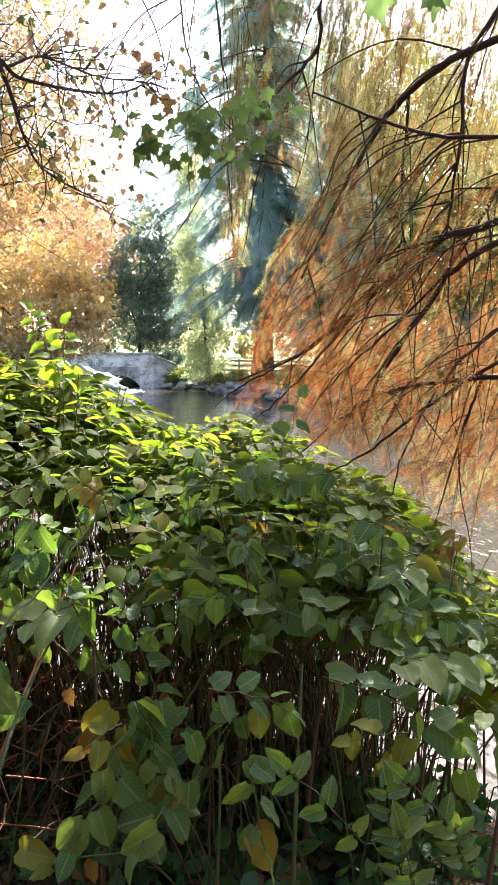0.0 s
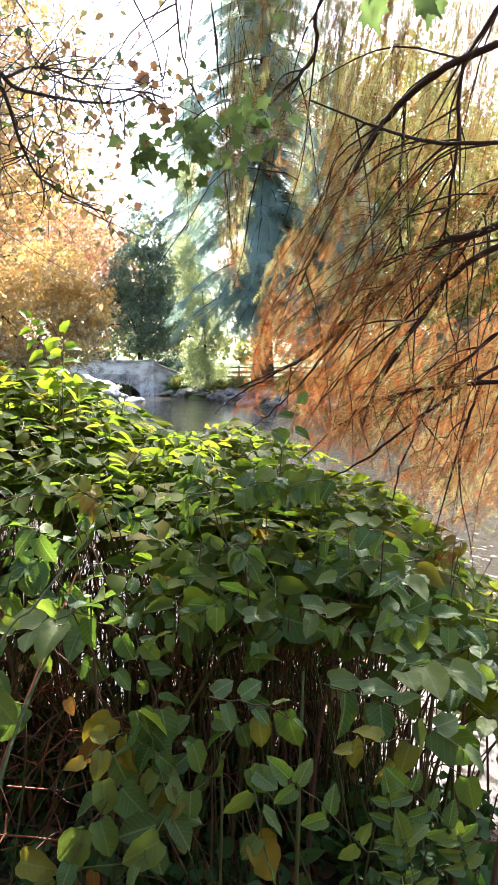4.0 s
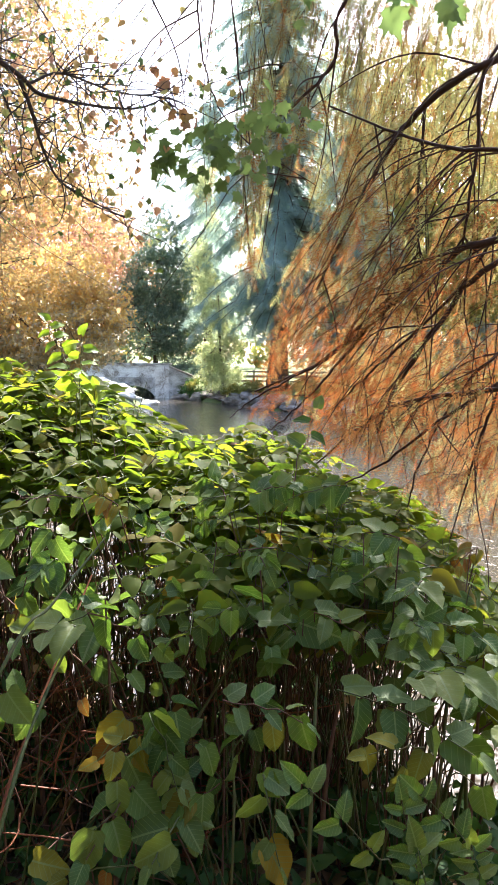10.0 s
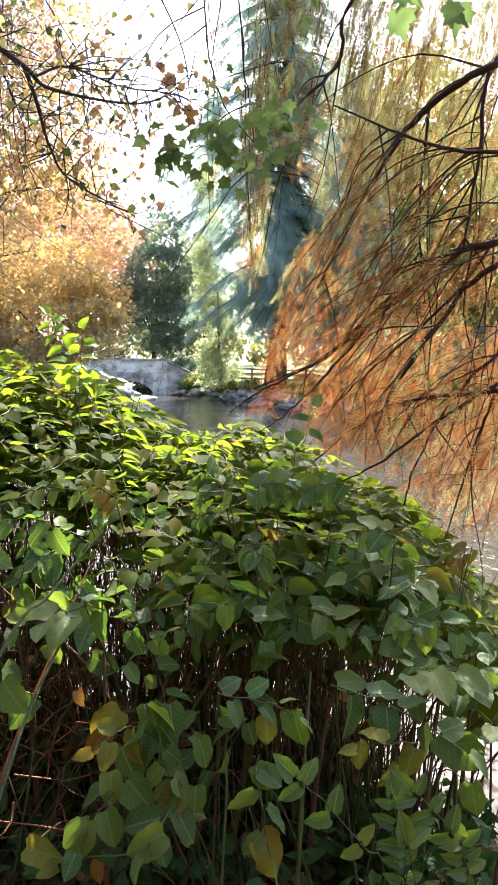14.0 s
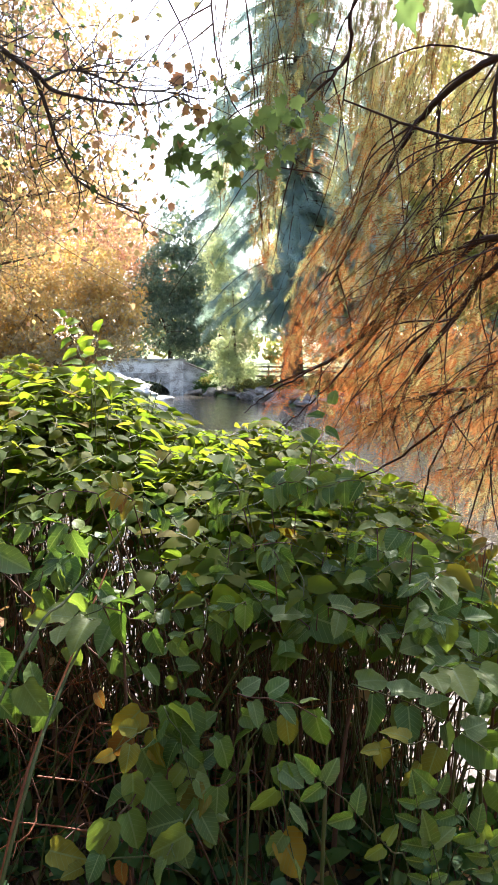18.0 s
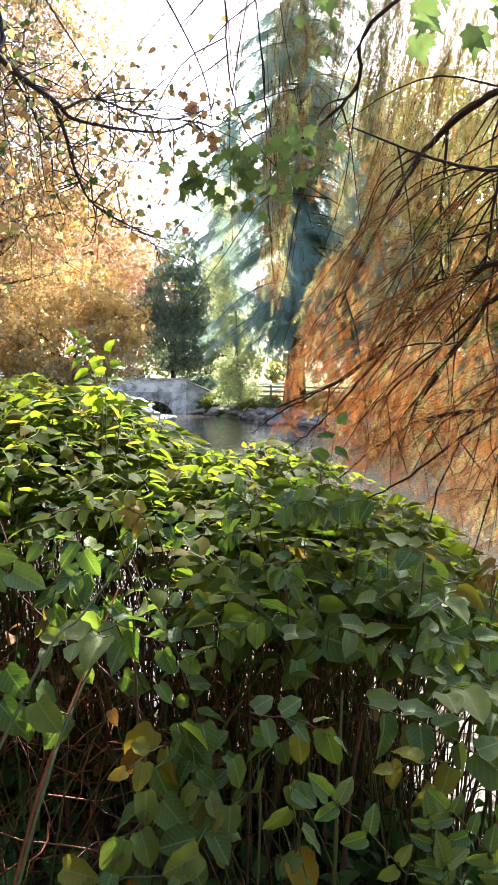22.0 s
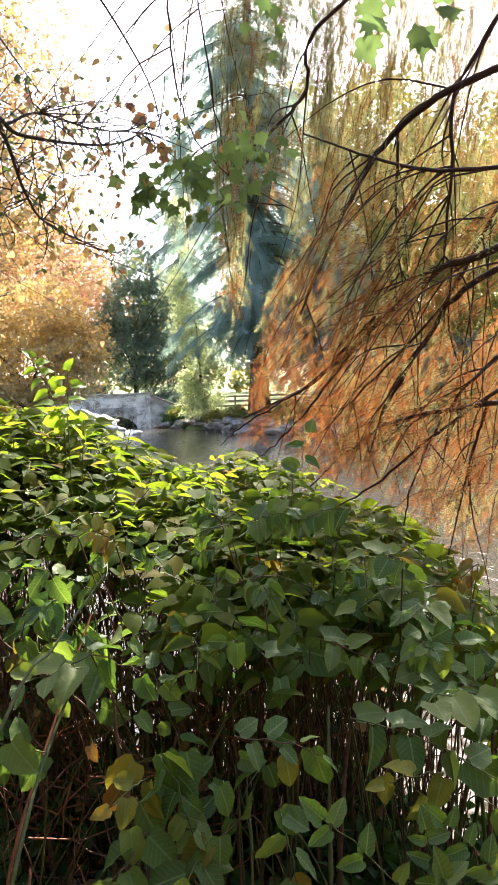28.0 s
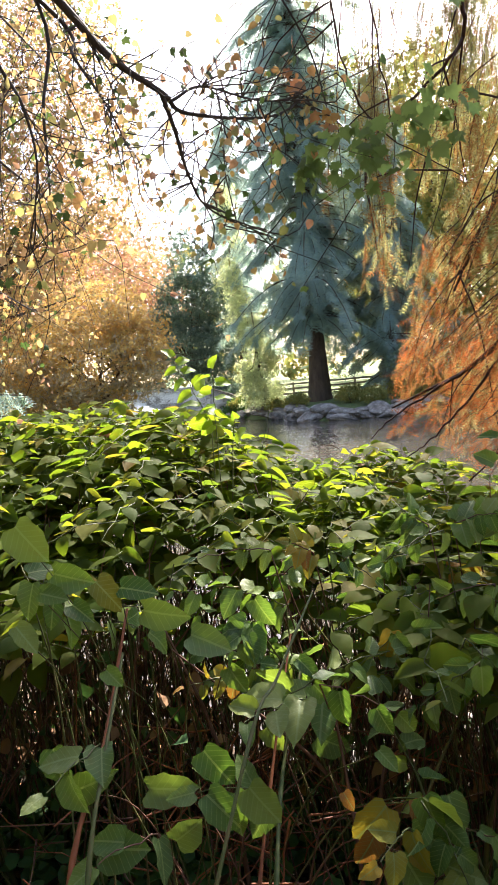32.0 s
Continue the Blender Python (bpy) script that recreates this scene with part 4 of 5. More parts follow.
    ends = hang + np.stack([r.normal(-0.11, 0.07, len(hang)), r.normal(0.1, 0.06, len(hang)), -r.uniform(0.04, 0.22, len(hang))], -1)
    ok = np.array([inside(q, 0.0) for q in ends])
    hang, ends = hang[ok], ends[ok]
    # separate tassels that hang beside the fan
    m = 62
    tv = np.r_[r.uniform(0.115, 0.36, 40), r.uniform(0.2, 0.55, 22)]
    tu = np.r_[-0.03 + r.normal(0, 0.6, 40) * np.interp(tv[:40], [0.08, 0.2, 0.28, 0.36], [0.008, 0.024, 0.032, 0.03]), r.uniform(-0.085, 0.02, 22)]
    td = r.uniform(2.85, 3.15, m)
    tuft = np.stack([tu * td, td, 1.6 + tv * td], -1)
    tip = np.vstack([tip[keep], ends, tuft])
    starts = [None] * int(keep.sum()) + list(hang) + list(tuft + np.stack([r.normal(0.01, 0.02, m), r.normal(0, 0.02, m), r.uniform(0.2, 0.4, m)], -1))
    uu, vv = tip[:, 0] / tip[:, 1], (tip[:, 2] - 1.6) / tip[:, 1]
    tubes, at, ahead, nrm, kind = [], [], [], [], []
    for p, u, w, given in zip(tip, uu, vv, starts):
        L = r.uniform(0.22, 0.55)
        steep = min(1.0, max(0.0, (w + 0.04) * 3.6))
        start = p + np.array((r.uniform(0.2, 1.0) * (1 - 0.75 * steep), r.uniform(-0.2, 0.2), r.uniform(0.35, 0.9) + 0.2 * steep)) * L
        if given is not None:
            start, L = given, float(np.linalg.norm(given - p))
        line = curve_through(bent(start, p, r.uniform(-0.35, -0.08), 0.1, 4, r), 3)
        tubes.append(tube(line, 0.0015, 0.0006, 3))
        m = int(8 + L * 30)
        q = r.uniform(0.1, 1.0, m)
        pos = np.stack([np.interp(q, np.linspace(0, 1, 10), line[:, k]) for k in range(3)], -1)
        g = unit(p - start)
        at.append(pos)
        ahead.append(g * 0.5 + r.normal(0, 0.5, (m, 3)) + (0, 0, -0.5 - 0.3 * steep))
        nrm.append(rand_dirs(m, 0.5, r))
        patch = 0.5 + 1.3 * noise.noise(Vector((u * 7 + 3, w * 9, 0.4)))
        rust = (np.exp(-((u - 0.02) / 0.11) ** 2 - ((w + 0.05) / 0.07) ** 2) * 2.6 + np.exp(-((u - 0.1) / 0.12) ** 2 - ((w - 0.08) / 0.09) ** 2) * 1.3) * max(0.15, patch) + (0.4 if w < 0.2 else 0.15) + 0.5 * max(0, patch - 0.6)
        olive = 2.4 * np.clip((w - 0.03) * 3.0, 0, 1) * np.clip(1.3 - u * 2.6, 0.15, 1) + 0.2 + 0.5 * max(0, 0.5 - patch)
        x = np.where(r.random(m) < 0.7, r.random(), r.random(m)) * (rust + olive + 0.9)
        kind.append(np.where(x < rust, 0, np.where(x < rust + olive, 1, 2)))
    v, f = joined(tubes)
    tagged(child("twig_curtain", mesh_np("twig_curtain", v, f, [m_twig]), c, "thin red-brown hanging twigs"), kind="stuff")
    at, ahead, nrm, kind = np.vstack(at), np.vstack(ahead), np.vstack(nrm), np.concatenate(kind)
    v, f = scatter(sprig_template(6, 0.11, 0.021, 0.3), at, ahead, nrm, r.uniform(0.045, 0.1, len(at)))
    tagged(child("needles", mesh_np("needles", v, f, [m_rust, m_olive, m_gold], np.repeat(kind, 13)), c, "feathery rust, gold and olive needles"), kind="stuff")


make_cypress()

# ---- maple overhead ----


def leaf_objects(name, mesh, places, ahead, normal, sizes, parent):
    x, y, z = frames_of(ahead, normal)
    for p, a, b, c, s in zip(places, x, y, z, np.broadcast_to(sizes, len(places))):
        ob = new(name, mesh)
        ob.parent = parent
        ob.matrix_parent_inverse = Matrix.Translation(-parent.location)
        ob.matrix_basis = Matrix(((a[0] * s, b[0] * s, c[0] * s, p[0]), (a[1] * s, b[1] * s, c[1] * s, p[1]), (a[2] * s, b[2] * s, c[2] * s, p[2]), (0, 0, 0, 1)))


def make_maple():
    r = np.random.default_rng(51)
    foot = np.array((-3.2, -1.6, 0.0))
    t = thing("maple_tree", tuple(foot), "maple with dark bare branches and green to orange leaves overhead", "tree")
    v, f = tube(bent(foot - (0, 0, 0.2), foot + (0.2, 0.1, 8), 0, 0.1, 12, r), 0.24, 0.1, 12)
    child("trunk", mesh_np("trunk", v, f, [m_bark], smooth=True), t)
    top = foot + (0.1, 0.05, 4.2)
    limbs = [
        ([top, (-2.0, 0.9, 3.5), (-1.2, 1.75, 2.9), (-0.951, 1.95, 2.617), (-0.855, 2.02, 2.503), (-0.74, 2.1, 2.43), (-0.689, 2.2, 2.409), (-0.455, 2.4, 2.447), (-0.304, 2.5, 2.561)], 0.017, 0.0018),
        ([(-0.745, 2.095, 2.435), (-0.725, 2.15, 2.352), (-0.707, 2.22, 2.244), (-0.661, 2.3, 2.163), (-0.478, 2.45, 2.088)], 0.0075, 0.0014),
        ([(-0.72, 2.13, 2.422), (-0.645, 2.2, 2.477), (-0.495, 2.3, 2.46), (-0.347, 2.4, 2.483)], 0.005, 0.0012),
        ([(-1.9, 1.7, 3.45), (-1.202, 2.6, 2.985), (-1.107, 2.6, 2.79), (-1.021, 2.65, 2.632), (-0.953, 2.7, 2.449)], 0.010, 0.0015),
        ([top, (-1.0, 0.8, 3.9), (0.0, 1.5, 3.2), (0.30, 1.76, 2.56)], 0.01, 0.002),
        ([(-1.0, 0.8, 3.9), (-0.4, 1.9, 3.4), (0.09, 2.19, 2.86)], 0.008, 0.002),
        ([(-1.3, 1.2, 3.75), (-0.7, 2.2, 3.2), (-0.36, 2.42, 2.72), (-0.28, 2.40, 2.42)], 0.006, 0.0015),
        ([top, (-2.0, 1.8, 3.5), (-1.45, 2.5, 2.95), (-1.366, 2.6, 2.785), (-1.303, 2.6, 2.647), (-1.297, 2.65, 2.453), (-1.382, 2.7, 2.176)], 0.012, 0.002),
        ([top, (-2.2, 1.8, 4.0), (-1.5, 3.3, 3.5), (-1.5, 3.4, 2.9), (-1.55, 3.45, 2.2)], 0.02, 0.002),
        ([top, (-2.6, 2.2, 4.0), (-2.6, 4.4, 3.6), (-2.3, 6.0, 3.2)], 0.03, 0.006),
        ([top, (-3.2, 2.0, 3.6), (-3.0, 4.2, 2.9), (-2.6, 5.8, 2.4)], 0.03, 0.006),
        ([top, (-2.6, 2.0, 4.4), (-2.5, 4.2, 4.5), (-2.2, 6.0, 4.3)], 0.025, 0.005),
        ([top, (-2.2, 2.4, 4.5), (-1.9, 4.4, 4.4), (-1.65, 6.2, 4.1)], 0.022, 0.004),
        ([top, (-3.2, 2.2, 4.6), (-3.2, 4.4, 4.8), (-3.0, 6.0, 4.6)], 0.025, 0.005),
        ([top, (-1.5, 0.5, 5.5), (0.5, 1.8, 5.6), (1.5, 2.5, 5.2)], 0.05, 0.01),
        ([top, (-2.0, -2.5, 5.5), (0.5, -3.5, 5.8)], 0.05, 0.01),
        # unseen high bough, added to carry the sun-blocking leaves
        ([top, (-2.0, 1.5, 5.2), (-0.9, 3.8, 5.3), (0.7, 5.1, 4.95)], 0.03, 0.006),
    ]
    tubes, lines = [], []
    for pts, r0, r1 in limbs:
        line = curve_through(pts, 7)
        lines.append(line)
        v, f = tube(line, r0, r1, 7)
        child("branch", mesh_np("branch", v, f, [m_twig_dark], smooth=True), t)
    at, size, kind = [], [], []

    def twig(a, b, leaves, kinds, s0=0.07, s1=0.11):
        line = curve_through(bent(a, b, r.uniform(-0.15, 0.15), 0.45, 4, r), 3)
        tubes.append(tube(line, 0.0024, 0.0008, 4))
        for _ in range(leaves):
            q = line[r.integers(3, 10)] + r.normal(0, 0.03, 3) - (0, 0, 0.02)
            at.append(q)
            size.append(r.uniform(s0, s1))
            kind.append(int(r.choice(kinds)))

    # sparse autumn twigs along the bare branches
    for li in (0, 1, 2, 3):
        line = lines[li]
        for _ in range(40):
            a = line[r.integers(len(line) // 3, len(line))]
            twig(a, a + r.normal(0, 0.15, 3) + (0.07, 0.06, -0.04), 3, [1, 1, 1, 1, 0], 0.016, 0.034)
    for li, n in ((7, 30), (8, 30), (9, 80), (10, 80), (11, 90), (12, 40), (13, 80)):
        for _ in range(n):
            a = lines[li][r.integers(len(lines[li]) // 2, len(lines[li]))]
            twig(a, a + r.normal(0, 0.26 if li < 9 else 0.42, 3) + (-0.05, 0.2, -0.25), 4 if li < 9 else 6, [1, 1, 1, 1, 0], 0.03, 0.05)
    # green and orange bunches hanging into the view
    for c, n, kinds, spread in (((-0.33, 2.37, 2.29), 26, [0], 0.05), ((-0.17, 2.38, 2.31), 52, [0], 0.065), ((-0.28, 2.37, 2.41), 7, [1], 0.025), ((-0.36, 2.46, 2.61), 8, [1], 0.045),
                                ((0.01, 2.29, 2.36), 36, [0], 0.06), ((0.29, 1.76, 2.55), 4, [0], 0.04), ((0.41, 1.75, 2.54), 6, [0], 0.045), ((0.09, 2.19, 2.72), 12, [0], 0.07)):
        for _ in range(n):
            at.append(np.array(c) + r.normal(0, spread * 0.9, 3))
            size.append((r.uniform(0.075, 0.1) if c[1] < 2 else r.uniform(0.04, 0.062)) if 0 in kinds else r.uniform(0.035, 0.055))
            kind.append(int(r.choice(kinds)))
    v, f = joined(tubes)
    tagged(child("twig_spray", mesh_np("twig_spray", v, f, [m_twig_dark]), t), kind="stuff")
    at, size, kind = np.array(at), np.array(size), np.array(kind)
    ahead, nrm = rand_dirs(len(at), -1.0, r), rand_dirs(len(at), 0.4, r) + (0, -0.7, 0)
    near = np.where((at[:, 1] < 2.8) & (np.arange(len(at)) > len(at) - 170))[0]
    rest = np.setdiff1d(np.arange(len(at)), near)
    for k, shape, m in ((0, MAPLE, m_maple_g), (1, LEAF_LOW, m_maple_y)):
        s = rest[kind[rest] == k]
        v, f = scatter(shape, at[s], ahead[s], nrm[s], size[s])
        tagged(child("leafage", mesh_np("leafage", v, f, [m]), t, "thin autumn leaves"), kind="stuff")
    for k, m in ((0, m_maple_g_one), (1, m_maple_y_one)):
        me = mesh_np("leaf", MAPLE[0], MAPLE[1], [m])
        sel = near[kind[near] == k]
        leaf_objects("leaf", me, at[sel], ahead[sel], nrm[sel], size[sel], t)
    # the shading crown above and behind, unseen and added to dim the foreground
    n = 800
    d = rand_dirs(n, r=r) * (r.uniform(0.2, 1, n) ** 0.4)[:, None]
    pos = np.array((-3.9, -1.4, 5.5)) + d * (5.2, 4.6, 2.0)
    v, f = scatter(MAPLE, pos, rand_dirs(n, -0.6, r), rand_dirs(n, 1.0, r), r.uniform(0.16, 0.3, n))
    tagged(child("crown", mesh_np("crown", v, f, [m_maple_g]), t), kind="stuff")
    n = 420  # unseen leaves along the high bough over the bank, added to shade the near shoots
    pos = np.array((0.0, 5.0, 4.9)) + rand_dirs(n, r=r) * (r.uniform(0.2, 1, n) ** 0.4)[:, None] * (1.0, 0.7, 0.35)
    v, f = scatter(MAPLE, pos, rand_dirs(n, -0.6, r), rand_dirs(n, 1.0, r), r.uniform(0.12, 0.2, n))
    tagged(child("leafage", mesh_np("leafage", v, f, [m_maple_g]), t), kind="stuff")


m_maple_g_one = leaf_mat("maple_green_near", [(0.13, 0.18, 0.075), (0.16, 0.21, 0.09), (0.10, 0.145, 0.06)], (1.2, 1.3, 0.85), 0.66, 0.5, island=False, scale=2)
m_maple_y_one = leaf_mat("maple_autumn_near", [(0.42, 0.26, 0.10), (0.32, 0.15, 0.09), (0.32, 0.2, 0.12)], (1.05, 1.0, 0.8), 0.45, 0.5, island=False, scale=2)
make_maple()

# ---- knotweed thicket ----
LEAF_ONE = [mesh_np("leaf", *wavy_leaf(s, w), [m_knot_one], smooth=True) for s, w in ((1, 0.7), (2, 0.8), (3, 0.62), (4, 0.74), (5, 0.66), (6, 0.76))]
LEAF_YOUNG = mesh_np("leaf", *wavy_leaf(7, 0.82), [m_knot_young], smooth=True)
LEAFLET = mesh_np("leaflet", *wavy_leaf(9, 0.6), [m_knot_one], smooth=True)
LEAF_OLD = mesh_np("leaf", *wavy_leaf(8, 0.72), [m_knot_old], smooth=True)


def top_of_thicket(x, y):
    """The height of the leaf canopy: it slopes up from the path to the water, high on the left and low on the right."""
    u = x / max(y, 0.5)
    far = float(np.interp(u, [-0.45, -0.28, -0.22, -0.18, -0.11, -0.03, 0.04, 0.14, 0.22, 0.27, 0.31, 0.36], [-0.005, -0.012, -0.05, -0.085, -0.1, -0.085, -0.11, -0.16, -0.18, -0.245, -0.305, -0.36]))
    k = min(1.0, max(0.0, (y - 1.9) / 1.5))
    near = min(-0.30, far - 0.06)
    return 1.6 + y * (near + (far - near) * k ** 0.8)


def knotweed(x, y, seed, canes=7, near=False, dense=1.0):
    """One clump: leaning canes with zigzag side shoots that carry leaves in two ranks."""
    r = np.random.default_rng(seed)
    z = G(x, y)
    t = thing("knotweed_plant", (x, y, max(z, WATER)), "green knotweed clump with reddish canes on the pond bank", "shrub", "knotweed clumps on the bank")
    shoots, at, ahead, nrm, size = [], [], [], [], []
    for i in range(canes):
        bx, by = x + r.normal(0, 0.16), y + r.normal(0, 0.16)
        ex, ey = bx + r.normal(0, 0.3), by + r.normal(0.05, 0.28)
        h = top_of_thicket(ex, ey) - r.uniform(0.03, 0.2)
        h = max(h, 0.45)
        z0 = max(G(bx, by), WATER - 0.2)
        line = curve_through([(bx, by, z0), (bx + (ex - bx) * 0.25, by + (ey - by) * 0.25, z0 + (h - z0) * 0.55), (ex, ey, h)], 6)
        v, f = tube(line, 0.008 * r.uniform(0.7, 1.3), 0.0025, 6)
        child("cane", mesh_np("cane", v, f, [m_cane if r.random() < 0.6 else m_cane_red], smooth=True), t)
        for _ in range(int(8.5 * dense)):
            a = line[min(len(line) - 1, int(len(line) * (1 - 0.3 * r.random() ** 1.5)))]
            L = r.uniform(0.22, 0.5)
            g = unit(np.array((r.normal(0, 1), r.normal(-0.15, 1), r.uniform(-0.15, 0.35))))
            end = a + g * L
            lim = top_of_thicket(end[0], end[1])
            end[2] = max(min(end[2], lim + r.uniform(-0.06, 0.03)), lim - 0.26)
            sl = bent(a, end, -0.12, 0.15, 7, r)
            shoots.append(tube(sl, 0.0026, 0.0012, 4))
            m = int(5 + L * 8)
            q = np.linspace(0.12, 1.0, m)
            pos = np.stack([np.interp(q, np.linspace(0, 1, 7), sl[:, k]) for k in range(3)], -1)
            side = np.cross(g, (0, 0, 1)) * np.where(np.arange(m) % 2, 1, -1)[:, None]
            at.append(pos + side * 0.012)
            ahead.append(side * 0.9 + g * 0.55 + r.normal(0, 0.22, (m, 3)) + (0, 0, -0.12))
            nrm.append(np.array((0, -0.12, 1.0)) + r.normal(0, 0.33, (m, 3)))
            size.append(r.uniform(0.065, 0.125, m) * (1.1 - 0.35 * q))
    v, f = joined(shoots)
    tagged(child("shoot_mass", mesh_np("shoot_mass", v, f, [m_cane]), t), kind="stuff")
    at, ahead, nrm, size = np.vstack(at), np.vstack(ahead), np.vstack(nrm), np.concatenate(size)
    pick = np.zeros(len(at), bool)
    if near:
        pick[np.argsort(at[:, 1])[:48]] = True
    rest = np.where(~pick)[0]
    v, f = joined([scatter(shape, at[rest[k::4]], ahead[rest[k::4]], nrm[rest[k::4]], size[rest[k::4]]) for k, shape in enumerate(LEAF_SORTS)])
    tagged(child("foliage", mesh_np("foliage", v, f, [m_knot]), t), kind="stuff")
    for k in range(6):
        s = np.where(pick)[0][k::6]
        leaf_objects("leaf", LEAF_ONE[k], at[s], ahead[s], nrm[s], size[s], t)


seed = 100
for row, y in enumerate((2.1, 2.45, 2.85, 3.25, 3.7)):
    for x in np.arange(-0.62 * y - 0.6, 0.34 * y + 0.15, 0.42):
        xx, yy = x + 0.12 * math.sin(seed * 1.7), y + 0.12 * math.cos(seed * 2.3)
        if pond(np.array(xx), np.array(yy)) < 0.45:
            gap = row < 2 and -0.9 < xx / yy < -0.04
            if row == 0 and xx < -0.25:
                continue
            knotweed(xx, yy, seed, 4 if gap else 7, near=(row == 0), dense=0.4 if xx / yy > 0.2 else 1.0 if row > 1 else 0.2 if gap else 0.62 if row else 0.3)
        seed += 1


def foreground(x, y, canes, sprays, old=(), young=False, label="leafy knotweed shoots with some yellowing leaves at the path edge"):
    """A front plant: thick canes and single shoots with large separate leaves. Sprays: start, end, leaves, leaf length."""
    global seed
    seed += 1
    r = np.random.default_rng(seed)
    t = thing("knotweed_shoot", (x, y, G(x, y)), label, "shrub", "knotweed shoots by the path")
    for a, b, rad, mat in canes:
        a, b = np.array(a, float), np.array(b, float)
        foot = a + (a - b) * (a[2] - G(a[0], a[1])) / max(b[2] - a[2], 0.15) * 0.5
        foot[2] = G(foot[0], foot[1]) - 0.03
        line = curve_through([foot, a, (a + b) / 2 + r.normal(0, 0.012, 3), b], 6)
        v, f = tube(line, rad, rad * 0.55, 8)
        for k in range(3, len(line) - 1, 4):  # swollen joints
            near = np.linalg.norm(v - line[k], axis=1) < rad * 1.6
            v[near] = line[k] + (v[near] - line[k]) * 1.28
        child("cane", mesh_np("cane", v, f, [mat], smooth=True), t)
    for k, (a, b, n, s) in enumerate(list(sprays) + list(old)):
        a, b = np.array(a, float), np.array(b, float)
        root = np.array((x + r.normal(0, 0.05), y + r.normal(0, 0.05), G(x, y)))
        stem = curve_through([root, root * 0.4 + a * 0.6 + (0, 0.06, 0.02), a], 5)
        line = bent(a, b, -0.1, 0.12, 8, r)
        v, f = tube(np.vstack([stem[:-1], line]), 0.0034, 0.0012, 5)
        child("shoot", mesh_np("shoot", v, f, [m_cane if r.random() < 0.6 else m_cane_red], smooth=True), t)
        g = unit(b - a)
        q = np.linspace(0.03, 1.0, n)
        pos = np.stack([np.interp(q, np.linspace(0, 1, 8), line[:, c]) for c in range(3)], -1)
        side = unit(np.cross(g, (0.1, -0.75, 0.65))) * np.where(np.arange(n) % 2, 1, -1)[:, None]
        side[-1] = g
        ah = side * 0.85 + g * 0.5 + r.normal(0, 0.22, (n, 3)) + (0, 0, -0.35)
        nr = np.array((0.0, -0.5, 0.85)) + r.normal(0, 0.5, (n, 3))
        sz = s * r.uniform(0.8, 1.2, n) * (1.1 - 0.35 * q)
        pos += side * 0.01
        for q in range(n):
            me = LEAF_OLD if k >= len(sprays) else LEAF_YOUNG if young else LEAF_ONE[int(r.integers(6))]
            leaf_objects("leaf", me, pos[q:q + 1], ah[q:q + 1], nr[q:q + 1], sz[q:q + 1], t)


foreground(0.30, 1.75, [((0.13, 1.58, 0.41), (0.15, 1.73, 0.78), 0.006, m_cane)],
           [((0.20, 1.68, 0.77), (0.47, 1.41, 0.76), 8, 0.088), ((0.01, 1.49, 0.65), (0.05, 1.39, 0.50), 5, 0.08)],
           [((0.38, 1.49, 0.73), (0.25, 1.47, 0.72), 3, 0.07)])
foreground(-0.12, 1.80, [((-0.06, 1.59, 0.48), (-0.05, 1.69, 0.72), 0.004, m_cane)],
           [((-0.09, 1.59, 0.78), (0.10, 1.49, 0.78), 6, 0.066), ((-0.27, 1.57, 0.75), (-0.16, 1.48, 0.51), 10, 0.075), ((-0.30, 1.51, 0.60), (-0.38, 1.39, 0.50), 5, 0.09), ((-0.18, 1.48, 0.55), (-0.23, 1.37, 0.51), 4, 0.09)],
           [((-0.30, 1.56, 0.70), (-0.37, 1.49, 0.68), 4, 0.065), ((-0.34, 1.42, 0.46), (-0.42, 1.40, 0.45), 2, 0.06)])
foreground(-0.35, 2.15, [((-0.64, 1.56, 0.83), (-0.46, 1.94, 1.09), 0.0048, m_cane)],
           [((-0.54, 1.81, 0.88), (-0.28, 1.87, 0.95), 6, 0.075), ((-0.46, 1.73, 0.94), (-0.29, 1.77, 0.84), 5, 0.085), ((-0.09, 1.89, 0.96), (0.02, 1.79, 0.84), 4, 0.095)])
foreground(0.30, 2.20, [], [((0.15, 1.88, 0.90), (0.28, 1.77, 0.87), 5, 0.085), ((0.37, 1.85, 0.90), (0.56, 1.70, 0.91), 7, 0.08), ((0.16, 2.08, 0.92), (0.39, 2.05, 0.99), 8, 0.08), ((0.06, 2.29, 1.01), (0.18, 2.38, 1.44), 10, 0.085)])
foreground(-0.85, 2.90, [], [((-0.80, 2.88, 1.50), (-0.94, 2.95, 1.76), 11, 0.068), ((-0.78, 2.86, 1.48), (-0.78, 2.9, 1.70), 8, 0.066), ((-0.72, 2.86, 1.42), (-0.70, 2.8, 1.50), 4, 0.07)], young=True, label="bright green knotweed shoot standing above the thicket")
foreground(-0.72, 1.75, [((-0.59, 1.48, 0.56), (-0.50, 1.95, 0.91), 0.006, m_cane), ((-0.64, 1.57, 0.48), (-0.53, 2.05, 0.94), 0.005, m_cane_rust)],
           [((-0.59, 1.73, 0.68), (-0.74, 1.59, 0.78), 5, 0.09), ((-0.83, 1.56, 0.71), (-0.93, 1.46, 0.72), 3, 0.085)], [((-0.9, 1.5, 0.6), (-0.93, 1.46, 0.57), 2, 0.07)])
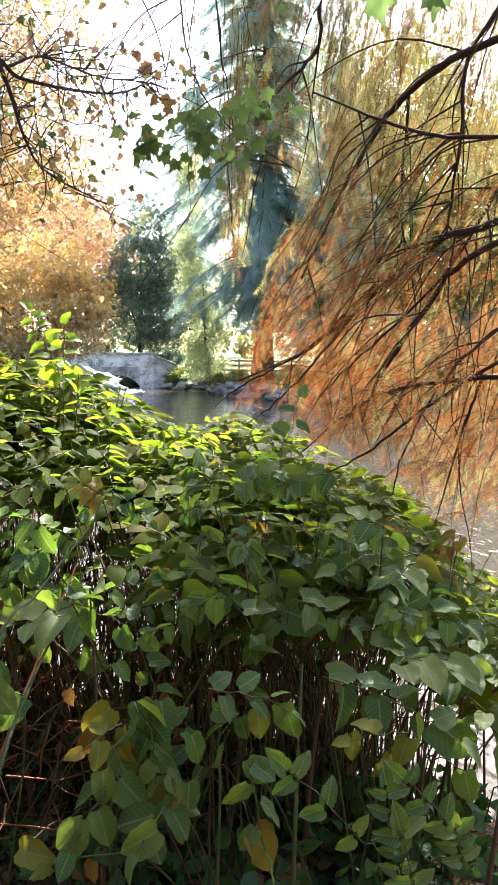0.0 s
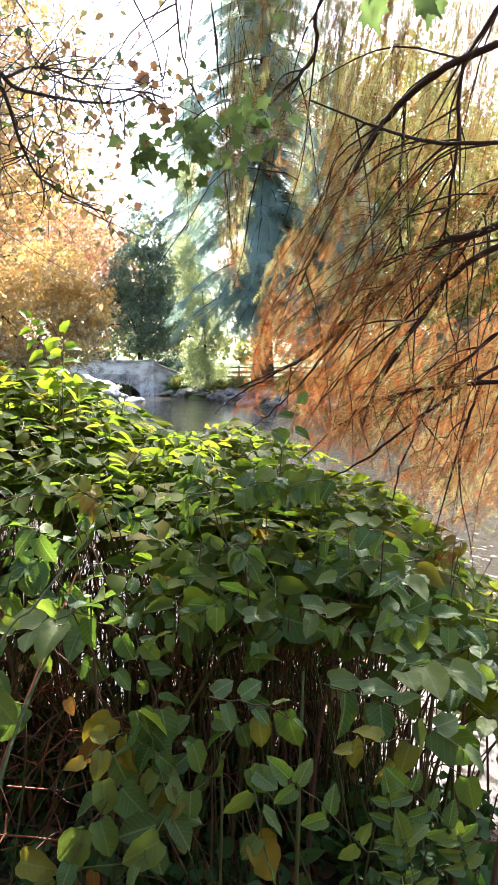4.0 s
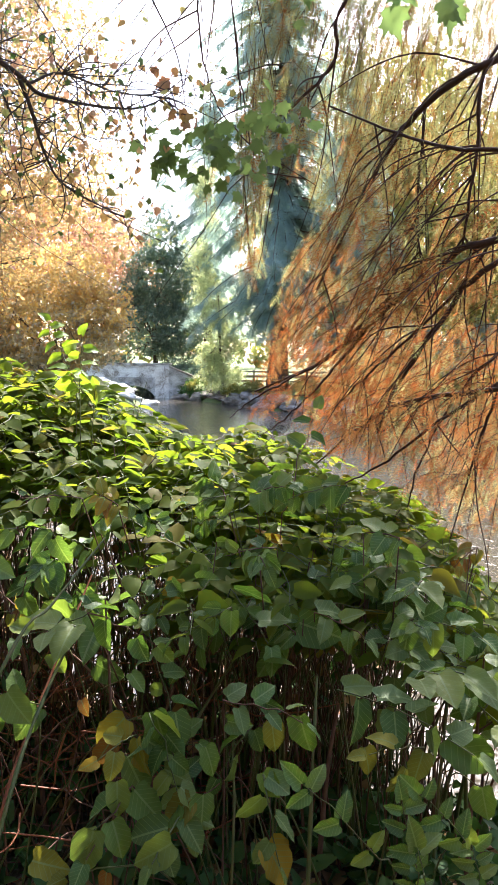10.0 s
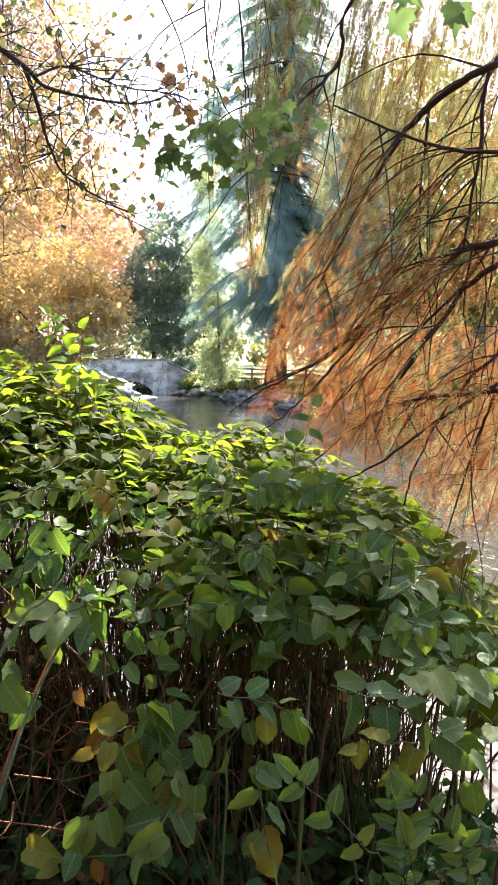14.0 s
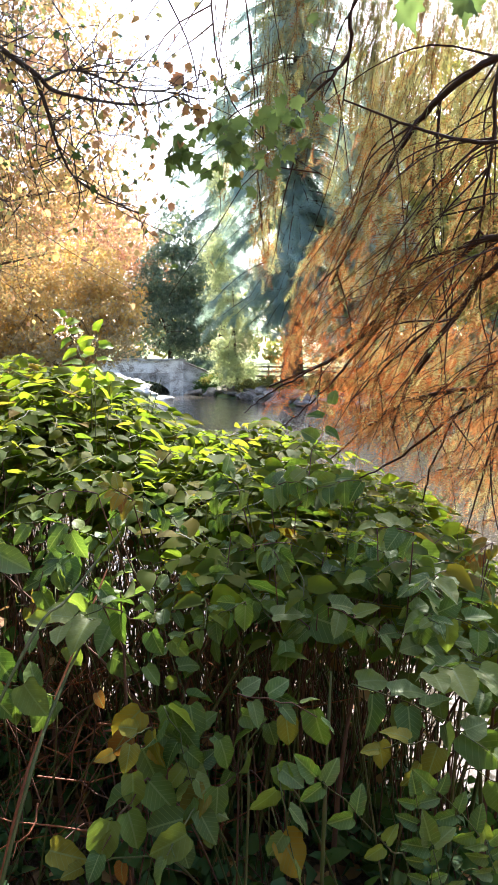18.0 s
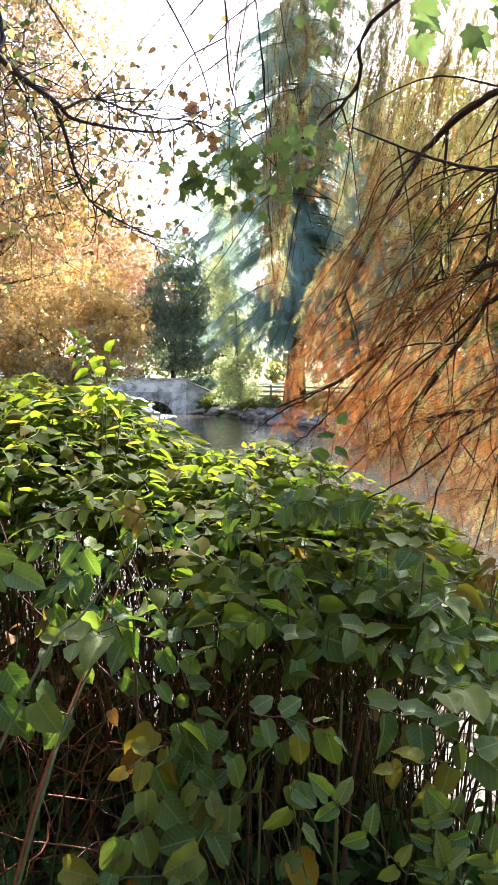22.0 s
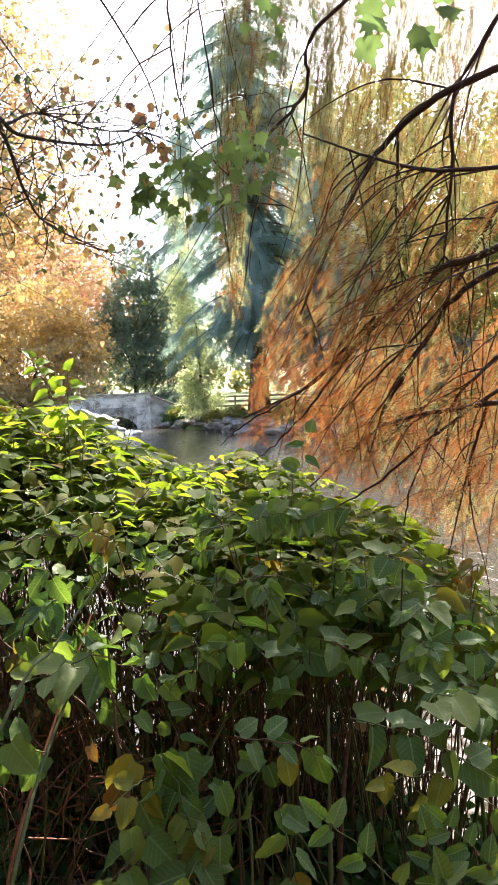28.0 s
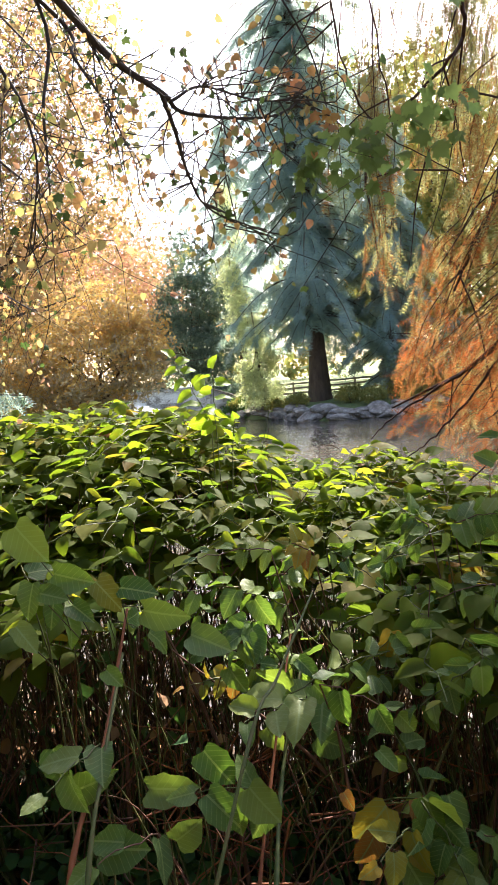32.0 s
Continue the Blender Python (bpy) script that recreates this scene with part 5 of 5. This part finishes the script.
foreground(-1.00, 1.80, [((-0.94, 1.39, 0.67), (-0.93, 1.79, 1.02), 0.006, m_cane), ((-1.01, 1.47, 0.63), (-0.95, 1.94, 1.08), 0.007, m_cane_rust)],
           [((-1.14, 1.85, 1.12), (-0.91, 1.95, 1.01), 6, 0.095), ((-0.95, 1.61, 0.89), (-1.02, 1.47, 0.87), 4, 0.085), ((-1.2, 1.9, 1.2), (-1.05, 1.8, 1.15), 5, 0.09)])
foreground(-0.22, 1.95, [], [((-0.18, 1.66, 0.46), (-0.32, 1.87, 0.83), 11, 0.072), ((-0.02, 1.65, 0.68), (-0.10, 1.61, 0.57), 4, 0.07)])


def large_leaves(x, y, rows):
    """A plant at the path's edge with single large leaves on long stalks. Rows: leaf base, reach sideways and upwards, 1 for a yellowing leaf."""
    r = np.random.default_rng(int(1000 + 100 * abs(x)))
    t = thing("knotweed_shoot", (x, y, G(x, y)), "knotweed shoots with large dull-green drooping leaves by the path", "shrub", "knotweed shoots by the path")
    for bx, by, bz, dx, dz, old in rows:
        a = np.array((bx, by, bz))
        root = np.array((x + r.normal(0, 0.07), y + r.normal(0, 0.05), G(x, y)))
        mid = root * 0.35 + a * 0.65 + (r.normal(0, 0.02), 0.1, 0.08)
        v, f = tube(curve_through([root, mid, a], 7), 0.003, 0.0011, 5)
        child("shoot", mesh_np("shoot", v, f, [m_cane if r.random() < 0.5 else m_cane_red], smooth=True), t)
        ahead = np.array([(dx, -0.025, dz)])
        tilt = np.array([(r.normal(0, 0.35), -1.0, r.uniform(0.1, 0.9))])
        leaf_objects("leaf", LEAF_OLD if old else LEAF_ONE[int(r.integers(6))], a[None], ahead, tilt, np.array([float(np.hypot(dx, dz)) * 1.08]), t)


large_leaves(0.02, 1.95, [(0.06, 1.90, 0.80, -0.07, -0.09, 0), (0.11, 1.90, 0.86, 0.12, -0.03, 0), (-0.11, 1.90, 0.92, 0.03, -0.08, 0), (0.34, 2.10, 0.92, -0.12, 0.01, 0), (-0.26, 2.00, 0.95, -0.02, -0.08, 1), (-0.20, 2.00, 0.95, 0.07, 0.01, 0), (0.01, 1.70, 0.72, 0.05, -0.01, 0), (0.03, 1.60, 0.72, 0.01, -0.07, 1), (0.10, 1.60, 0.74, 0.02, -0.09, 0), (-0.08, 1.60, 0.72, 0.06, 0.00, 0), (0.01, 1.50, 0.65, 0.04, -0.05, 0), (0.02, 1.42, 0.53, 0.06, -0.08, 1), (-0.13, 1.50, 0.59, 0.00, -0.07, 0), (-0.23, 1.55, 0.62, 0.07, -0.02, 0)])
large_leaves(-0.35, 1.80, [(-0.26, 1.60, 0.74, 0.03, -0.08, 0), (-0.29, 1.60, 0.67, 0.07, -0.03, 0), (-0.32, 1.55, 0.65, 0.05, -0.09, 0), (-0.37, 1.60, 0.66, -0.04, -0.06, 1), (-0.34, 1.62, 0.71, -0.07, -0.07, 1), (-0.33, 1.48, 0.63, 0.01, -0.08, 0), (-0.37, 1.42, 0.55, -0.02, -0.09, 0), (-0.19, 1.40, 0.54, -0.08, -0.04, 0), (-0.16, 1.50, 0.58, -0.07, -0.07, 1), (-0.13, 1.55, 0.68, 0.03, -0.06, 0), (-0.51, 1.42, 0.47, 0.08, -0.00, 1), (-0.61, 1.90, 0.75, 0.04, -0.05, 0), (-0.48, 1.90, 0.72, 0.08, -0.03, 0), (-0.69, 1.90, 0.92, 0.04, -0.06, 0)])
large_leaves(0.50, 2.00, [(0.47, 1.60, 0.70, 0.11, -0.09, 0), (0.26, 1.60, 0.66, 0.02, -0.06, 1), (0.36, 1.58, 0.62, -0.03, -0.06, 1), (0.52, 1.50, 0.63, 0.01, -0.07, 0), (0.39, 1.90, 0.70, -0.01, -0.08, 0), (0.46, 1.85, 0.66, 0.02, -0.07, 0), (0.35, 1.85, 0.63, 0.02, -0.08, 0), (0.47, 1.80, 0.60, 0.02, -0.06, 0), (0.65, 1.95, 0.80, -0.06, -0.03, 0), (0.45, 2.00, 0.78, 0.05, -0.03, 0), (0.64, 1.80, 0.76, 0.04, -0.03, 0), (0.25, 1.95, 0.80, 0.03, -0.05, 0), (0.54, 2.05, 0.85, -0.11, 0.04, 0), (0.59, 2.05, 0.90, 0.06, -0.01, 0)])
large_leaves(-0.75, 1.80, [(-1.06, 1.62, 0.88, 0.02, -0.07, 0), (-1.02, 1.60, 0.79, 0.09, 0.04, 0), (-0.95, 1.55, 0.69, 0.10, 0.01, 0), (-0.85, 1.60, 0.79, 0.10, 0.00, 0), (-0.73, 1.65, 0.84, 0.06, -0.07, 0), (-0.72, 1.58, 0.78, 0.07, -0.06, 0), (-0.63, 1.60, 0.78, 0.06, -0.07, 0), (-0.43, 1.55, 0.79, 0.02, -0.03, 1), (-0.79, 1.55, 0.70, 0.06, 0.05, 0), (-0.34, 1.70, 0.79, 0.04, -0.04, 0), (-0.28, 1.65, 0.70, 0.01, -0.04, 1), (-0.21, 1.60, 0.74, 0.02, -0.09, 0), (-0.30, 1.55, 0.65, 0.05, -0.02, 1), (-0.15, 1.60, 0.66, 0.04, -0.02, 0)])
large_leaves(-0.95, 2.00, [(-1.14, 1.75, 1.36, 0.07, -0.08, 0), (-1.06, 1.75, 1.24, 0.09, -0.02, 0), (-1.08, 1.70, 1.21, 0.07, -0.01, 0), (-0.92, 1.80, 1.18, 0.09, -0.01, 0), (-0.87, 1.80, 1.12, 0.10, -0.02, 0), (-0.75, 1.75, 1.07, 0.09, -0.03, 0), (-0.98, 1.80, 1.20, 0.06, -0.06, 1), (-1.10, 1.60, 1.17, 0.05, -0.05, 0), (-0.93, 1.65, 1.04, 0.04, -0.03, 0), (-0.26, 1.90, 0.98, 0.03, -0.05, 0), (-0.51, 1.90, 0.93, 0.05, -0.04, 0), (-0.61, 1.95, 1.08, 0.04, -0.07, 0)])


def pinnate_sapling():
    """A low sapling whose leaves are rows of paired oval leaflets."""
    r = np.random.default_rng(77)
    x, y = 0.38, 1.5
    t = thing("ash_sapling", (x, y, G(x, y)), "low green sapling with paired oval leaflets on the bank", "sapling")
    for a, b, pairs, size in (((0.26, 1.36, 0.55), (0.09, 1.34, 0.73), 3, 0.055), ((0.34, 1.34, 0.48), (0.30, 1.34, 0.70), 5, 0.042), ((0.45, 1.38, 0.58), (0.34, 1.36, 0.70), 3, 0.05), ((0.37, 1.34, 0.46), (0.33, 1.32, 0.61), 2, 0.06), ((0.50, 1.42, 0.46), (0.47, 1.40, 0.56), 3, 0.045)):
        a, b = np.array(a), np.array(b)
        line = np.vstack([curve_through([(x, y, G(x, y)), (np.array((x, y, 0.2)) + a) / 2 + (0, 0.03, 0.05), a], 5)[:-1], bent(a, b, -0.1, 0.08, 6, r)])
        v, f = tube(line, 0.0025, 0.001, 5)
        stalk = child("leaf_stalk", mesh_np("leaf_stalk", v, f, [m_cane], smooth=True), t)
        g = unit(b - a)
        side = unit(np.cross(g, (0, -1, 0.3)))
        for q in np.linspace(0.1, 0.9, pairs):
            for s in (-1, 1):
                leaf_objects("leaflet", LEAFLET, (a + (b - a) * q + side * s * 0.006)[None], (side * s + g * 0.35 + r.normal(0, 0.15, 3))[None], (np.array((0, -0.9, 0.5)) + r.normal(0, 0.25, 3))[None], np.array([size * r.uniform(0.85, 1.15)]), t)
        leaf_objects("leaflet", LEAFLET, b[None], g[None], np.array([(0.1, -0.9, 0.5)]), np.array([size * 1.2]), t)


pinnate_sapling()


for k in range(9):  # unseen clumps beside the path, added to block light from the left
    knotweed(-2.15 - 0.5 * (k % 3), 0.9 + 0.6 * (k // 3), 400 + k, 6)


def scattered_shoots(x, y, n, lo, hi, number, spread):
    """Loose leafy shoots that lean out in front of the thicket."""
    r = np.random.default_rng(number)
    made = []
    for _ in range(n):
        d = r.uniform(*spread)
        u, v = r.uniform(lo[0], hi[0]), r.uniform(lo[1], hi[1])
        p = np.array((u * d, d, 1.6 + v * d))
        made.append((p, p + np.array((r.uniform(-0.2, 0.2), r.uniform(-0.12, 0.05), r.uniform(-0.1, 0.07))), int(r.integers(5, 10)), r.uniform(0.048, 0.075)))
    foreground(x, y, [], made[:-1], made[-1:])


scattered_shoots(0.05, 2.3, 9, (-0.15, -0.42), (0.12, -0.27), 801, (1.75, 2.3))
scattered_shoots(0.45, 2.2, 9, (0.10, -0.44), (0.34, -0.25), 802, (1.75, 2.3))
scattered_shoots(0.15, 2.5, 8, (-0.12, -0.31), (0.20, -0.17), 804, (2.0, 2.4))
scattered_shoots(-0.35, 2.5, 10, (-0.34, -0.32), (-0.06, -0.2), 805, (2.0, 2.4))
scattered_shoots(0.55, 2.1, 4, (0.12, -0.34), (0.34, -0.24), 806, (2.0, 2.4))
scattered_shoots(-0.55, 2.3, 6, (-0.42, -0.40), (-0.15, -0.26), 803, (1.9, 2.3))


def thicket_floor():
    """Dry upright stalks, a red bramble tangle, ground leaves and leaf litter."""
    r = np.random.default_rng(61)
    stand = thing("dry_stalk_stand", (-0.3, 3.0, -0.2), "dry brown upright stalks below the knotweed leaves", "dead plant")
    for _ in range(260):
        x, y = r.uniform(-1.4, 0.62), r.uniform(2.1, 3.9)
        if -0.255 < x / y < -0.195 and r.random() < 0.8:
            continue
        z = max(G(x, y), WATER - 0.1)
        v, f = tube(bent((x, y, z), (x + r.normal(0, 0.12), y + r.normal(0, 0.12), z + r.uniform(0.5, 1.2)), 0, 0.15, 4, r), 0.003, 0.0016, 4)
        child("stalk", mesh_np("stalk", v, f, [m_cane_red], smooth=True), stand)
    brush = thing("dead_brush", (-0.5, 2.9, -0.2), "dense dark dead stems under the knotweed leaves", "dead plant")
    parts, pos, single = [], [], 0
    for _ in range(1250):
        x, y = r.uniform(-2.4, 0.8), r.uniform(2.3, 4.2)
        u = x / y
        if -0.262 < u < -0.185 and r.random() < 0.93:
            continue
        if u > 0.19 and r.random() < 0.75:
            continue
        z = max(G(x, y), WATER - 0.1)
        tall = r.uniform(0.4, 1.0) * max(0.5, top_of_thicket(x, y) - z)
        line = bent((x, y, z), (x + r.normal(0.08, 0.28), y + r.normal(0, 0.2), z + tall), 0, 0.25, 5, r)
        stem = tube(line, 0.004, 0.0016, 4)
        if y < 2.9 and single < 280:
            single += 1
            child("stem", mesh_np("stem", *stem, [m_cane if r.random() < 0.5 else m_cane_red]), brush)
        else:
            parts.append(stem)
        pos.append(line[r.integers(1, 5)] + r.normal(0, 0.03, 3))
        pos.append(line[r.integers(0, 4)] + r.normal(0, 0.04, 3))
    v, f = joined(parts)
    tagged(child("stem_mass", mesh_np("stem_mass", v, f, [m_cane_red, m_cane], np.repeat(r.integers(0, 2, len(parts)), 16)), brush), kind="stuff")
    for _ in range(1100):  # leaves that hang in the shade at the water's edge
        y = r.uniform(2.9, 4.0)
        u = r.uniform(-0.6, 0.22)
        if -0.27 < u < -0.18 and r.random() < 0.9:
            continue
        z = G(u * y, y)
        pos.append(np.array((u * y, y, max(z, WATER) + r.random() ** 1.3 * max(0.3, top_of_thicket(u * y, y) - 0.1 - z))))
    pos = np.array([q for q in pos if q[2] < top_of_thicket(q[0], q[1]) - 0.1])
    v, f = scatter(LEAF_SMALL, pos, rand_dirs(len(pos), -0.5, r), rand_dirs(len(pos), 0.5, r), r.uniform(0.04, 0.075, len(pos)))
    tagged(new("withered_leaves", mesh_np("withered_leaves", v, f, [m_litter, m_under], np.repeat(r.integers(0, 2, len(pos)), len(LEAF_SMALL[1])))), "withered brown leaves caught in dead stems", "leaves", kind="stuff")
    tangle = thing("bramble_tangle", (-0.7, 2.25, 0.0), "tangle of reddish dead bramble stems on the bank", "dead plant")
    for _ in range(190):
        a = np.array((r.normal(-0.72, 0.28), r.normal(2.25, 0.3), 0.05 + r.uniform(0, 0.5)))
        v, f = tube(bent(a, a + r.normal(0, 0.3, 3) * (1, 0.7, 0.7), 0.1, 0.12, 5, r), 0.0035, 0.0012, 4)
        child("stem", mesh_np("stem", v, f, [m_cane_rust if r.random() < 0.6 else m_cane_red], smooth=True), tangle)
    n = 3600
    hx, hy = r.uniform(-1.9, 1.0, 520), r.uniform(1.6, 3.1, 520)
    k = r.integers(0, 520, n)
    x, y = hx[k] + r.normal(0, 0.045, n), hy[k] + r.normal(0, 0.045, n)
    z = height(x, y)
    pos = np.stack([x, y, z + (0.04 + 0.16 * r.random(520))[k] + r.normal(0, 0.02, n)], -1)[z > WATER + 0.03]
    n = len(pos)
    v, f = scatter(LEAF_SMALL, pos, rand_dirs(n, 0.0, r), rand_dirs(n, 1.4, r), r.uniform(0.04, 0.08, n))
    tagged(new("ground_ivy", mesh_np("ground_ivy", v, f, [m_under])), "low dark-green ivy and seedlings on the bank", "ground cover", kind="stuff")
    n = 5000
    x, y = r.uniform(-3.0, 2.5, n), r.uniform(0.0, 4.2, n)
    z = height(x, y)
    ok = z > WATER
    pos = np.stack([x, y, z + 0.012], -1)[ok]
    v, f = scatter(LEAF_SMALL, pos, rand_dirs(len(pos), 0, r) * (1, 1, 0.2), rand_dirs(len(pos), 3, r), r.uniform(0.04, 0.08, len(pos)))
    tagged(new("leaf_litter", mesh_np("leaf_litter", v, f, [m_litter])), "brown fallen leaves on the bank", "leaf litter", kind="stuff")


thicket_floor()
